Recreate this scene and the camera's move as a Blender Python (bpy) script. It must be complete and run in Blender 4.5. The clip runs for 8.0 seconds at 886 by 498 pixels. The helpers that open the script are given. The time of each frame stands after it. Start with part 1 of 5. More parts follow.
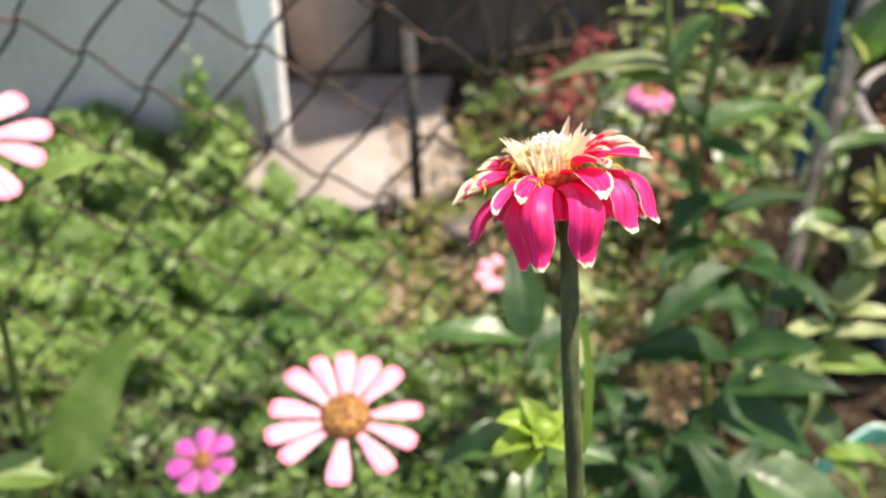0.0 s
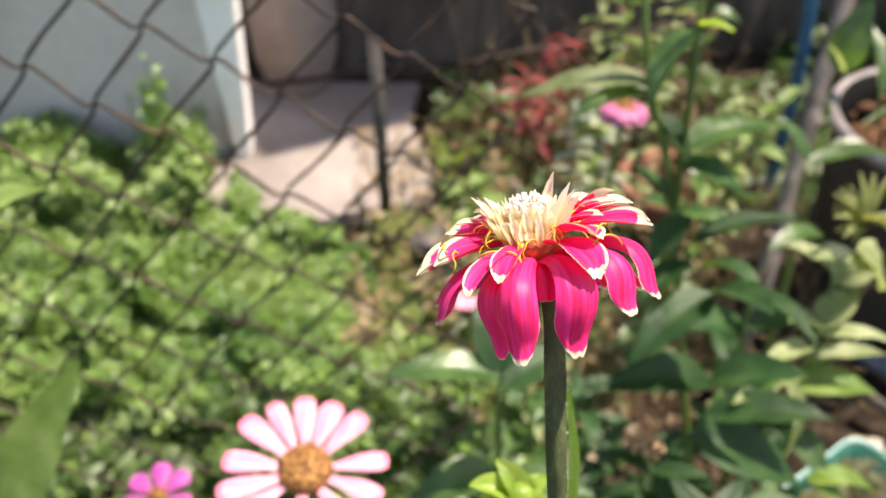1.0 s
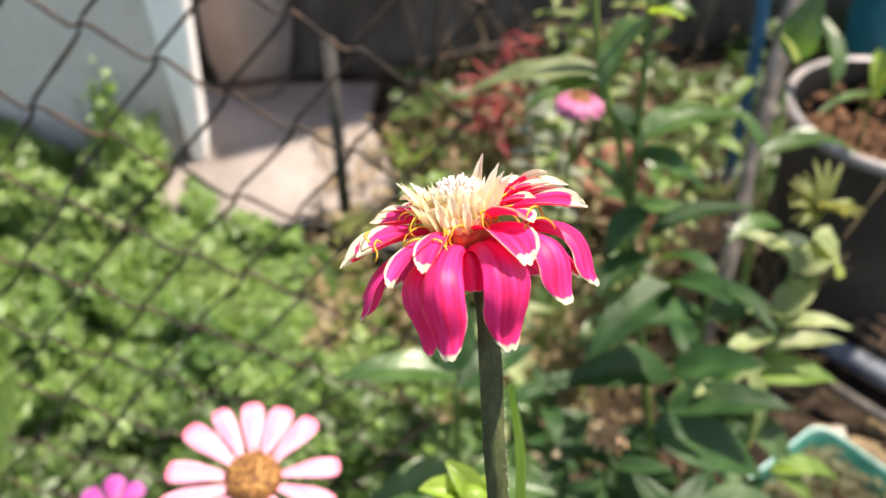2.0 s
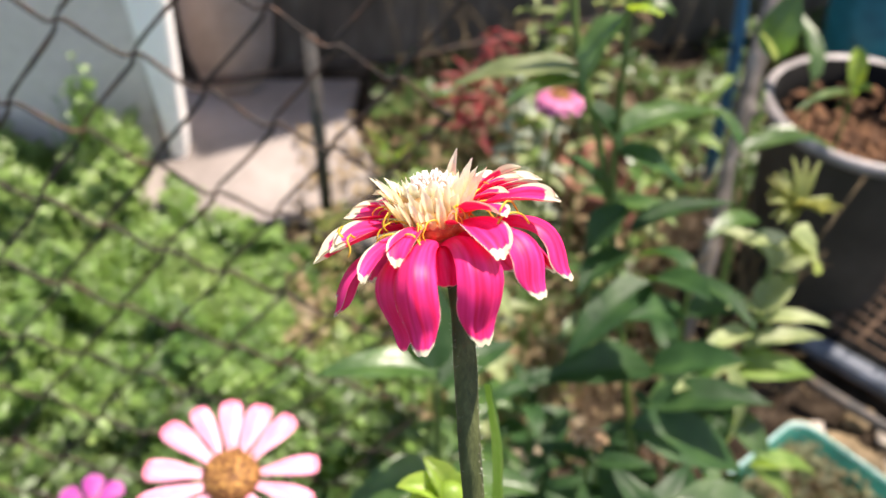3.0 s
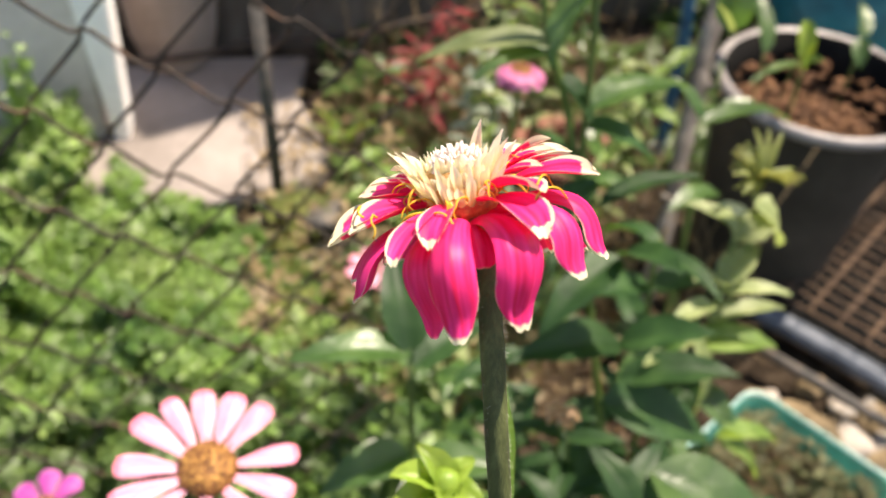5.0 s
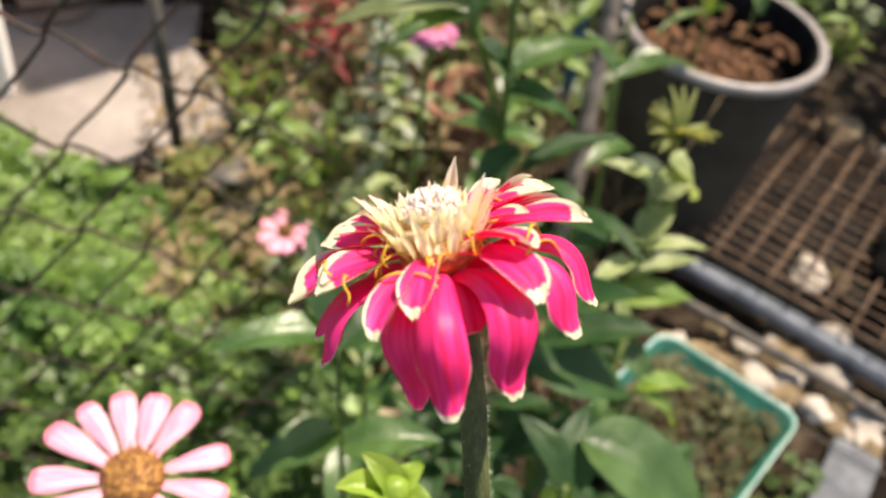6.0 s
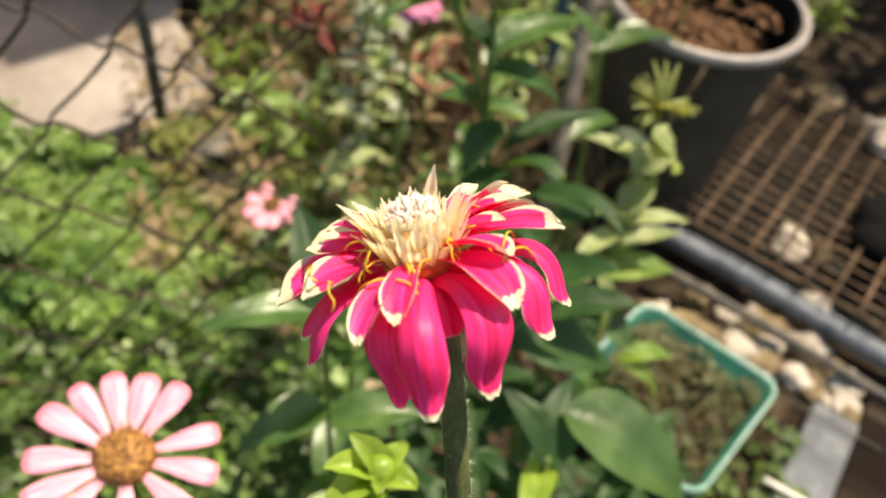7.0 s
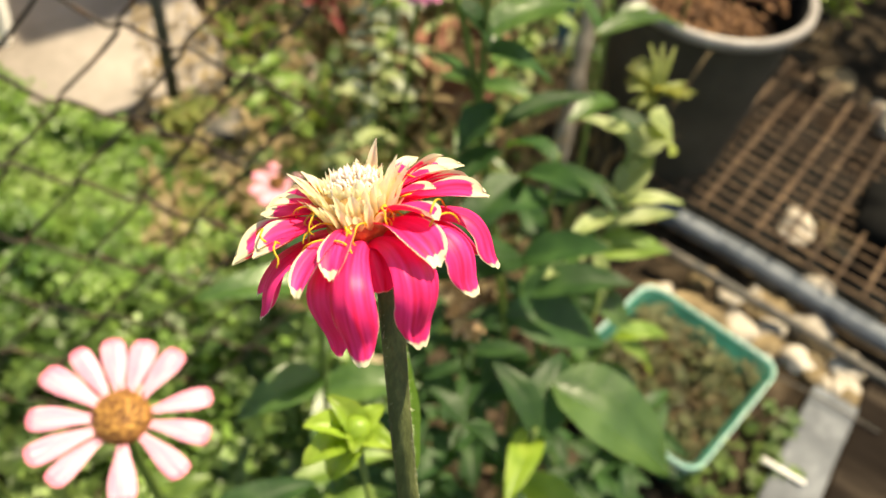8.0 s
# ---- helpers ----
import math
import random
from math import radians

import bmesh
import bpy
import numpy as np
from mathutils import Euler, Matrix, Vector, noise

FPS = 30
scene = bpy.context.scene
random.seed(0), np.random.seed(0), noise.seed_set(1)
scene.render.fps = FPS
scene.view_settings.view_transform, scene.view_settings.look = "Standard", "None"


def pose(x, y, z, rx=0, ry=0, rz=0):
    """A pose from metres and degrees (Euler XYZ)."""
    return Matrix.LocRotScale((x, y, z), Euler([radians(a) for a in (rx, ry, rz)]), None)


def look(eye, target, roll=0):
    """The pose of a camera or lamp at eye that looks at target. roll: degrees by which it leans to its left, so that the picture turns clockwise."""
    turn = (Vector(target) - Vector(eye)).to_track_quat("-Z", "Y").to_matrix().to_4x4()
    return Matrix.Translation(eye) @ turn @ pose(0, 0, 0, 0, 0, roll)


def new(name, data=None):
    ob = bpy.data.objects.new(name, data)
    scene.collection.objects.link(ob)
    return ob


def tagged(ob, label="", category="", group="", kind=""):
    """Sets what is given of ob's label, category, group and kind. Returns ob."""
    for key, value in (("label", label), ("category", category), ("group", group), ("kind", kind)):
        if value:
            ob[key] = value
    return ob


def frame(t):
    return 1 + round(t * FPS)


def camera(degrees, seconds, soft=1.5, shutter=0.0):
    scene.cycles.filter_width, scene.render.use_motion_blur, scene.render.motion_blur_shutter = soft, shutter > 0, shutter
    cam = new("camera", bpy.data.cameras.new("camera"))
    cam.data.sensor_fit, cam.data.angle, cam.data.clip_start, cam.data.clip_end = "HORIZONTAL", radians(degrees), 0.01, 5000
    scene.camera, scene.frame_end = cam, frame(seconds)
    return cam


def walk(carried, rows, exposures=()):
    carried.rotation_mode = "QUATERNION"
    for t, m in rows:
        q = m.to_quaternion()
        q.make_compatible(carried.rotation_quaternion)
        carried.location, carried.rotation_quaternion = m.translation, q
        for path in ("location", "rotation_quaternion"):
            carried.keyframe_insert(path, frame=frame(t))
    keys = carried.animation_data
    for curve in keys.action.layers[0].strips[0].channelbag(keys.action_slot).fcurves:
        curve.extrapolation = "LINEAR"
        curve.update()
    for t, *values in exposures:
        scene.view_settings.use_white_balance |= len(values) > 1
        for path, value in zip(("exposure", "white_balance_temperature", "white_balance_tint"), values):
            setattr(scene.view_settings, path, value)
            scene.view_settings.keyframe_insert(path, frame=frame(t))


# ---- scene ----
cam = camera(52.43, 8.0)
cam.data.dof.use_dof = True
cam.data.dof.focus_distance = 0.198
cam.data.dof.aperture_fstop = 14.5
PATH = [
    (0.0, 0.0001, 0.0021, 1.0293, 48.04, -0.05, -0.01),
    (0.5, 0.0027, 0.0256, 1.0309, 47.59, -0.64, 0.62),
    (1.0, 0.0019, 0.0429, 1.0177, 48.11, -0.98, -1.74),
    (1.5, 0.0071, 0.0512, 1.0071, 48.24, -1.28, -3.55),
    (3.0, 0.0137, 0.0511, 1.0056, 48.12, -1.97, -5.16),
    (3.5, -0.0000, 0.0719, 1.0007, 47.05, -2.92, -5.81),
    (4.0, 0.0135, 0.0520, 1.0010, 47.75, -2.22, -5.95),
    (4.5, 0.0045, 0.0592, 0.9973, 47.68, -2.56, -7.48),
    (5.8, -0.0073, 0.0818, 0.9952, 44.32, -5.85, -12.53),
    (6.0, -0.0099, 0.0929, 0.9974, 43.60, -6.41, -14.29),
    (6.5, 0.0021, 0.0897, 1.0049, 42.61, -6.33, -15.11),
    (7.0, -0.0099, 0.0930, 1.0078, 41.57, -6.85, -15.11),
    (7.5, -0.0254, 0.0820, 1.0051, 41.08, -7.47, -15.56),
    (8.0, 0.0007, 0.0750, 1.0213, 40.28, -6.46, -13.92),
]
walk(cam, [(t, pose(x, y, z, a, b, c)) for t, x, y, z, a, b, c in PATH], exposures=[(0.0, 1.04, 7300, 12), (1.0, 1.00, 7350, 15), (1.5, 1.02, 7300, 13), (3.5, 1.04, 7050, 16), (4.5, 1.04, 7450, 14), (6.0, 0.83, 7700, 12), (6.5, 0.77, 7750, 13), (7.0, 0.79, 8450, 7), (7.5, 0.87, 9500, 3), (8.0, 0.99, 9450, 2)])

# ---- light ----
SUN_TO = Vector((0.36, 0.15, 0.92)).normalized()
world = bpy.data.worlds.new("world")
scene.world = world
world.use_nodes = True
wn = world.node_tree
sky = wn.nodes.new("ShaderNodeTexSky")
sky.sky_type = 'NISHITA'
sky.sun_disc = False
sky.sun_elevation = math.asin(SUN_TO.z)
sky.sun_rotation = math.atan2(SUN_TO.x, SUN_TO.y)
wn.links.new(sky.outputs[0], wn.nodes["Background"].inputs[0])
wn.nodes["Background"].inputs[1].default_value = 0.125
sun_data = bpy.data.lights.new("sun", 'SUN')
sun_data.energy = 5.0
sun_data.angle = radians(0.53)
sun_data.color = (1.0, 0.95, 0.87)
sun = new("sun", sun_data)
sun.matrix_basis = look(SUN_TO * 5, (0, 0, 0))


# ---- materials ----
def mat(name, cols, scale=60.0, rough=0.6, bump=0.25, metal=0.0, trans=None, vary=0.25, spec=0.5, fine=7.0, dist=0.002, stretch=(1, 1, 1), coord="Object"):
    """Two scales of noise over two or three colours, with bump; trans: colour of light that passes through a thin sheet."""
    m = bpy.data.materials.new(name)
    m.use_nodes = True
    nt = m.node_tree
    N, L = nt.nodes, nt.links
    bs = N["Principled BSDF"]
    out = N["Material Output"]
    tc = N.new("ShaderNodeTexCoord")
    mp = N.new("ShaderNodeMapping")
    mp.inputs["Scale"].default_value = stretch
    L.new(tc.outputs[coord], mp.inputs[0])
    n1 = N.new("ShaderNodeTexNoise")
    n1.inputs["Scale"].default_value = scale
    n1.inputs["Detail"].default_value = 5
    n2 = N.new("ShaderNodeTexNoise")
    n2.inputs["Scale"].default_value = scale * fine
    n2.inputs["Detail"].default_value = 4
    L.new(mp.outputs[0], n1.inputs[0])
    L.new(mp.outputs[0], n2.inputs[0])
    add = N.new("ShaderNodeMath")
    add.operation = 'MULTIPLY_ADD'
    add.inputs[1].default_value = 0.35
    L.new(n2.outputs[0], add.inputs[0])
    L.new(n1.outputs[0], add.inputs[2])
    ramp = N.new("ShaderNodeValToRGB")
    e = ramp.color_ramp.elements
    e[0].position, e[1].position = 0.45, 0.9
    e[0].color, e[1].color = (*cols[0], 1), (*cols[-1], 1)
    for i, c in enumerate(cols[1:-1]):
        k = e.new(0.45 + 0.45 * (i + 1) / (len(cols) - 1))
        k.color = (*c, 1)
    L.new(add.outputs[0], ramp.inputs[0])
    oi = N.new("ShaderNodeObjectInfo")
    hsv = N.new("ShaderNodeHueSaturation")
    mr = N.new("ShaderNodeMapRange")
    mr.inputs[3].default_value, mr.inputs[4].default_value = 1 - vary, 1 + vary
    L.new(oi.outputs["Random"], mr.inputs[0])
    L.new(mr.outputs[0], hsv.inputs["Value"])
    L.new(ramp.outputs[0], hsv.inputs["Color"])
    L.new(hsv.outputs[0], bs.inputs["Base Color"])
    bs.inputs["Roughness"].default_value = rough
    bs.inputs["Metallic"].default_value = metal
    bs.inputs["Specular IOR Level"].default_value = spec
    bp = N.new("ShaderNodeBump")
    bp.inputs["Strength"].default_value = bump
    bp.inputs["Distance"].default_value = dist
    L.new(add.outputs[0], bp.inputs["Height"])
    L.new(bp.outputs[0], bs.inputs["Normal"])
    if trans:
        tr = N.new("ShaderNodeBsdfTranslucent")
        tint = N.new("ShaderNodeMix")
        tint.data_type = 'RGBA'
        tint.blend_type = 'MULTIPLY'
        tint.inputs[0].default_value = 0.35
        tint.inputs[6].default_value = (*trans, 1)
        L.new(ramp.outputs[0], tint.inputs[7])
        tr.inputs[0].default_value = (*trans, 1)
        mix = N.new("ShaderNodeMixShader")
        mix.inputs[0].default_value = 0.4
        L.new(bs.outputs[0], mix.inputs[1])
        L.new(tr.outputs[0], mix.inputs[2])
        L.new(mix.outputs[0], out.inputs[0])
    return m


def petal_mat(name, inner, dark, edge, through_col, margin=0.17, tipc=0.065, thin=0.15):
    """Petal colour with veins along it and a pale margin that widens to the tip; uv: across, along; attribute pale: how far the pale margin reaches."""
    m = bpy.data.materials.new(name)
    m.use_nodes = True
    nt = m.node_tree
    N, L = nt.nodes, nt.links
    bs, out = N["Principled BSDF"], N["Material Output"]
    uv = N.new("ShaderNodeUVMap")
    sep = N.new("ShaderNodeSeparateXYZ")
    L.new(uv.outputs[0], sep.inputs[0])

    def mth(op, a, b=None, c=None):
        n = N.new("ShaderNodeMath")
        n.operation = op
        for i, v in enumerate((a, b, c)):
            if v is None:
                continue
            if isinstance(v, (int, float)):
                n.inputs[i].default_value = v
            else:
                L.new(v, n.inputs[i])
        return n.outputs[0]
    nz = N.new("ShaderNodeTexNoise")
    nz.inputs["Scale"].default_value = 240
    nz.inputs["Detail"].default_value = 5
    geo = N.new("ShaderNodeTexCoord")
    L.new(geo.outputs["Object"], nz.inputs[0])
    across = mth('ABSOLUTE', mth('MULTIPLY_ADD', sep.outputs[0], 2.0, -1.0))
    pale = N.new("ShaderNodeAttribute")
    pale.attribute_name = "pale"
    # distance to the margin, wobbled
    wob = mth('MULTIPLY_ADD', nz.outputs[0], 0.12, -0.06)
    side = mth('SUBTRACT', mth('SUBTRACT', 1.0, across), mth('MULTIPLY', pale.outputs["Fac"], margin))
    tip = mth('SUBTRACT', mth('MULTIPLY', mth('SUBTRACT', 1.0, sep.outputs[1]), 4.0), mth('MULTIPLY', pale.outputs["Fac"], tipc * 4.0))
    near = mth('ADD', mth('MINIMUM', mth('ADD', side, mth('MULTIPLY', mth('SUBTRACT', 1.0, sep.outputs[1]), mth('MULTIPLY_ADD', mth('MAXIMUM', mth('SUBTRACT', pale.outputs["Fac"], 1.0), 0.0), 0.33, 0.28))), tip), wob)
    mask = N.new("ShaderNodeMapRange")
    mask.inputs[1].default_value, mask.inputs[2].default_value = 0.035, -0.035
    # veins along the petal
    wave = N.new("ShaderNodeTexNoise")
    wave.inputs["Scale"].default_value = 1.0
    wave.inputs["Detail"].default_value = 3
    cmb = N.new("ShaderNodeCombineXYZ")
    L.new(mth('MULTIPLY', sep.outputs[0], 9.0), cmb.inputs[0])
    L.new(mth('MULTIPLY', sep.outputs[1], 1.5), cmb.inputs[1])
    oi = N.new("ShaderNodeObjectInfo")
    L.new(mth('MULTIPLY', oi.outputs["Random"], 50.0), cmb.inputs[2])
    L.new(cmb.outputs[0], wave.inputs[0])
    # the margin runs inwards in streaks between the veins
    streak = mth('MULTIPLY', mth('MULTIPLY_ADD', wave.outputs[0], 0.40, -0.20), mth('MINIMUM', mth('MULTIPLY', pale.outputs["Fac"], 0.5), 1.0))
    L.new(mth('ADD', near, streak), mask.inputs[0])
    ramp = N.new("ShaderNodeValToRGB")
    e = ramp.color_ramp.elements
    e[0].position, e[1].position = 0.34, 0.66
    e[0].color, e[1].color = (*dark, 1), (*inner, 1)
    L.new(wave.outputs[0], ramp.inputs[0])
    mix = N.new("ShaderNodeMix")
    mix.data_type = 'RGBA'
    L.new(mask.outputs[0], mix.inputs[0])
    L.new(ramp.outputs[0], mix.inputs[6])
    mix.inputs[7].default_value = (*edge, 1)
    L.new(mix.outputs[2], bs.inputs["Base Color"])
    bs.inputs["Roughness"].default_value = 0.5
    bs.inputs["Specular IOR Level"].default_value = 0.35
    bp = N.new("ShaderNodeBump")
    bp.inputs["Strength"].default_value = 0.25
    bp.inputs["Distance"].default_value = 0.0006
    L.new(wave.outputs[0], bp.inputs["Height"])
    L.new(bp.outputs[0], bs.inputs["Normal"])
    tr = N.new("ShaderNodeBsdfTranslucent")
    tm = N.new("ShaderNodeMix")
    tm.data_type = 'RGBA'
    L.new(mask.outputs[0], tm.inputs[0])
    tm.inputs[6].default_value = (*through_col, 1)
    tm.inputs[7].default_value = (*edge, 1)
    L.new(tm.outputs[2], tr.inputs[0])
    ms = N.new("ShaderNodeMixShader")
    ms.inputs[0].default_value = thin
    L.new(bs.outputs[0], ms.inputs[1])
    L.new(tr.outputs[0], ms.inputs[2])
    L.new(ms.outputs[0], out.inputs[0])
    return m


M_PETAL = petal_mat("magenta_petal", (0.97, 0.045, 0.285), (0.76, 0.012, 0.095), (0.66, 0.61, 0.43), (0.95, 0.012, 0.045), thin=0.24)
M_PINK = petal_mat("pink_petal", (0.80, 0.43, 0.51), (0.68, 0.21, 0.33), (0.72, 0.19, 0.28), (0.80, 0.32, 0.42), 0.10, 0.11)
M_ROSE = petal_mat("rose_petal", (0.58, 0.18, 0.34), (0.42, 0.10, 0.22), (0.62, 0.26, 0.42), (0.58, 0.15, 0.32), 0.06, 0.06)
M_MAUVE = petal_mat("mauve_petal", (0.46, 0.075, 0.34), (0.32, 0.04, 0.23), (0.58, 0.18, 0.46), (0.5, 0.09, 0.36), 0.05, 0.08)


def floret_mat(name):
    """Florets: orange at the foot, cream to near white at the tip."""
    m = mat(name, [(0.5, 0.5, 0.5), (0.6, 0.6, 0.6)], 300, 0.5, 0.2, trans=(0.85, 0.72, 0.40))
    nt = m.node_tree
    bs = nt.nodes["Principled BSDF"]
    tc = nt.nodes.new("ShaderNodeTexCoord")
    sep = nt.nodes.new("ShaderNodeSeparateXYZ")
    nt.links.new(tc.outputs["Generated"], sep.inputs[0])
    rp = nt.nodes.new("ShaderNodeValToRGB")
    e = rp.color_ramp.elements
    e[0].position, e[1].position = 0.0, 1.0
    e[0].color, e[1].color = (0.74, 0.40, 0.08, 1), (0.93, 0.91, 0.82, 1)
    for pos, c in ((0.2, (0.84, 0.68, 0.28, 1)), (0.5, (0.89, 0.83, 0.58, 1))):
        k = e.new(pos)
        k.color = c
    nt.links.new(sep.outputs[2], rp.inputs[0])
    nt.links.new(rp.outputs[0], bs.inputs["Base Color"])
    for nd in nt.nodes:
        if nd.bl_idname == "ShaderNodeMixShader":
            nd.inputs[0].default_value = 0.58
        if nd.bl_idname == "ShaderNodeBsdfTranslucent":
            nd.inputs[0].default_value = (0.95, 0.88, 0.60, 1)
    return m


M_FLORET = floret_mat("cone_floret")
M_CONE = mat("flower_cone", [(0.45, 0.16, 0.05), (0.60, 0.34, 0.11), (0.74, 0.56, 0.28)], 500, 0.7, 0.5, dist=0.0006)
M_DISC = mat("orange_disc", [(0.065, 0.022, 0.007), (0.21, 0.088, 0.021), (0.46, 0.25, 0.062)], 420, 0.7, 0.7, dist=0.001)
M_YELLOW = mat("yellow_stamen", [(0.75, 0.45, 0.03), (0.85, 0.62, 0.08)], 300, 0.5, 0.1, trans=(0.85, 0.6, 0.1))
M_STEM = mat("hairy_stem", [(0.034, 0.046, 0.013), (0.075, 0.092, 0.026), (0.15, 0.17, 0.06)], 180, 0.75, 0.6, stretch=(1, 1, 0.08), dist=0.001)
M_HAIR = mat("pale_hair", [(0.6, 0.6, 0.5), (0.8, 0.8, 0.7)], 100, 0.5, 0)
M_STEM2 = mat("green_stem", [(0.07, 0.11, 0.025), (0.13, 0.19, 0.04)], 90, 0.5, 0.4, stretch=(1, 1, 0.1))
M_LEAF = mat("dark_leaf", [(0.016, 0.045, 0.016), (0.027, 0.072, 0.023), (0.050, 0.11, 0.034)], 45, 0.50, 0.5, trans=(0.065, 0.155, 0.014), spec=0.38)
M_LEAFL = mat("light_leaf", [(0.08, 0.145, 0.032), (0.14, 0.225, 0.05), (0.23, 0.32, 0.10)], 40, 0.45, 0.5, trans=(0.30, 0.45, 0.06), spec=0.5)
M_LEAFM = mat("mid_leaf", [(0.032, 0.078, 0.020), (0.060, 0.125, 0.032), (0.11, 0.19, 0.06)], 40, 0.36, 0.5, trans=(0.16, 0.31, 0.04), spec=0.7)
M_PALE = mat("pale_leaf", [(0.17, 0.22, 0.085), (0.27, 0.32, 0.14), (0.39, 0.43, 0.23)], 40, 0.5, 0.5, trans=(0.42, 0.50, 0.14), spec=0.5)
M_LEAFY = mat("young_leaf", [(0.14, 0.24, 0.03), (0.24, 0.36, 0.05), (0.34, 0.44, 0.08)], 60, 0.4, 0.4, trans=(0.45, 0.6, 0.05), spec=0.5)
M_WEED = mat("weed_leaf", [(0.052, 0.115, 0.027), (0.145, 0.24, 0.057), (0.30, 0.39, 0.135)], 5, 0.42, 0.3, trans=(0.22, 0.36, 0.06), spec=0.6)
M_OLIVE = mat("olive_leaf", [(0.11, 0.15, 0.035), (0.18, 0.22, 0.06), (0.28, 0.30, 0.11)], 40, 0.5, 0.4, trans=(0.45, 0.42, 0.1))
# darker copy of the weed leaf; shade at the fence foot is in its colour
M_WEEDD = mat("weed_leaf_shaded", [(0.026, 0.055, 0.015), (0.066, 0.115, 0.03), (0.14, 0.19, 0.06)], 5, 0.45, 0.3, trans=(0.16, 0.28, 0.05), spec=0.5)
M_COLLAR = mat("orange_collar", [(0.36, 0.07, 0.03), (0.50, 0.17, 0.05), (0.62, 0.32, 0.10)], 600, 0.6, 0.4, dist=0.0005)
M_SILVER = mat("silver_leaf", [(0.20, 0.24, 0.17), (0.36, 0.40, 0.31), (0.55, 0.57, 0.48)], 40, 0.5, 0.4, trans=(0.4, 0.45, 0.28))
M_DRY = mat("dry_leaf", [(0.032, 0.019, 0.011), (0.080, 0.050, 0.028), (0.18, 0.13, 0.078)], 30, 0.75, 0.4, trans=(0.4, 0.25, 0.1))
M_RED = mat("crimson_leaf", [(0.15, 0.02, 0.025), (0.28, 0.042, 0.048), (0.40, 0.11, 0.10)], 40, 0.5, 0.3, trans=(0.5, 0.06, 0.06))
M_TANSOIL = mat("dry_tan_soil", [(0.14, 0.107, 0.07), (0.29, 0.23, 0.158), (0.46, 0.38, 0.275)], 12, 0.95, 0.9, dist=0.01)
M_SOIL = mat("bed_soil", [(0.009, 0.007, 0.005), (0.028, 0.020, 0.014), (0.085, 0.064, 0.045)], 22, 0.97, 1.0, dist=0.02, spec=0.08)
M_POTSOIL = mat("potting_soil", [(0.045, 0.020, 0.009), (0.135, 0.060, 0.027), (0.28, 0.145, 0.07)], 60, 0.95, 1.0, dist=0.008)
M_CONC = mat("concrete", [(0.148, 0.124, 0.112), (0.21, 0.18, 0.165), (0.275, 0.235, 0.217)], 5, 0.85, 0.35, fine=14, dist=0.004)
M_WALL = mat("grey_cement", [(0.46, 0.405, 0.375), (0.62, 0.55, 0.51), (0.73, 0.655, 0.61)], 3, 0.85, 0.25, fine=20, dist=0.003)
M_PILLAR = mat("white_paint", [(0.74, 0.70, 0.68), (0.88, 0.84, 0.82), (0.91, 0.88, 0.86)], 8, 0.6, 0.25)
M_JAR = mat("brown_clay", [(0.20, 0.155, 0.13), (0.28, 0.22, 0.19), (0.34, 0.28, 0.245)], 9, 0.7, 0.3)
M_DARK = mat("dark_shade_and_crate", [(0.012, 0.013, 0.012), (0.03, 0.03, 0.028), (0.06, 0.055, 0.045)], 6, 0.95, 0.6, spec=0.12)
M_FRONT = mat("brown_backdrop", [(0.042, 0.034, 0.027), (0.10, 0.08, 0.064), (0.19, 0.155, 0.125)], 12, 0.9, 0.6, stretch=(1, 1, 0.2), spec=0.2)
M_BLACK = mat("black_plastic_and_shade", [(0.003, 0.003, 0.003), (0.007, 0.007, 0.007), (0.014, 0.013, 0.012)], 9, 0.85, 0.5, spec=0.08)
M_RUST = mat("rusty_wire", [(0.020, 0.015, 0.013), (0.040, 0.028, 0.022), (0.12, 0.06, 0.036)], 35, 0.7, 0.5, metal=0.25, dist=0.0008)
M_GRATE = mat("grate_rust", [(0.045, 0.024, 0.014), (0.098, 0.056, 0.032), (0.19, 0.12, 0.075)], 35, 0.8, 0.5, dist=0.0008)
M_IRON = mat("dark_iron", [(0.045, 0.042, 0.04), (0.09, 0.082, 0.076), (0.18, 0.14, 0.11)], 40, 0.75, 0.5, metal=0.2)
M_POT = mat("grey_plastic", [(0.028, 0.024, 0.019), (0.040, 0.034, 0.027), (0.056, 0.047, 0.038)], 12, 0.7, 0.15, spec=0.25)
M_RIM = mat("pale_rim", [(0.14, 0.125, 0.122), (0.20, 0.18, 0.178), (0.28, 0.255, 0.25)], 30, 0.45, 0.2)
M_TRAY = mat("green_plastic", [(0.003, 0.05, 0.036), (0.006, 0.08, 0.058), (0.02, 0.12, 0.09)], 20, 0.35, 0.15)
M_TRAYRIM = mat("faded_rim", [(0.16, 0.38, 0.32), (0.36, 0.56, 0.50), (0.60, 0.72, 0.68)], 30, 0.4, 0.2)
M_TURQ = mat("turquoise_plastic", [(0.004, 0.115, 0.135), (0.009, 0.19, 0.215), (0.022, 0.27, 0.285)], 20, 0.4, 0.3)
M_BLUE = mat("blue_plastic", [(0.02, 0.10, 0.19), (0.04, 0.16, 0.28)], 20, 0.4, 0.3)
M_WOOD = mat("grey_wood", [(0.05, 0.04, 0.032), (0.115, 0.095, 0.08), (0.24, 0.205, 0.18)], 40, 0.8, 0.6, stretch=(1, 1, 0.08))
M_PLANK = mat("painted_plank", [(0.065, 0.070, 0.084), (0.12, 0.128, 0.147), (0.21, 0.22, 0.245)], 18, 0.75, 0.5, spec=0.25)
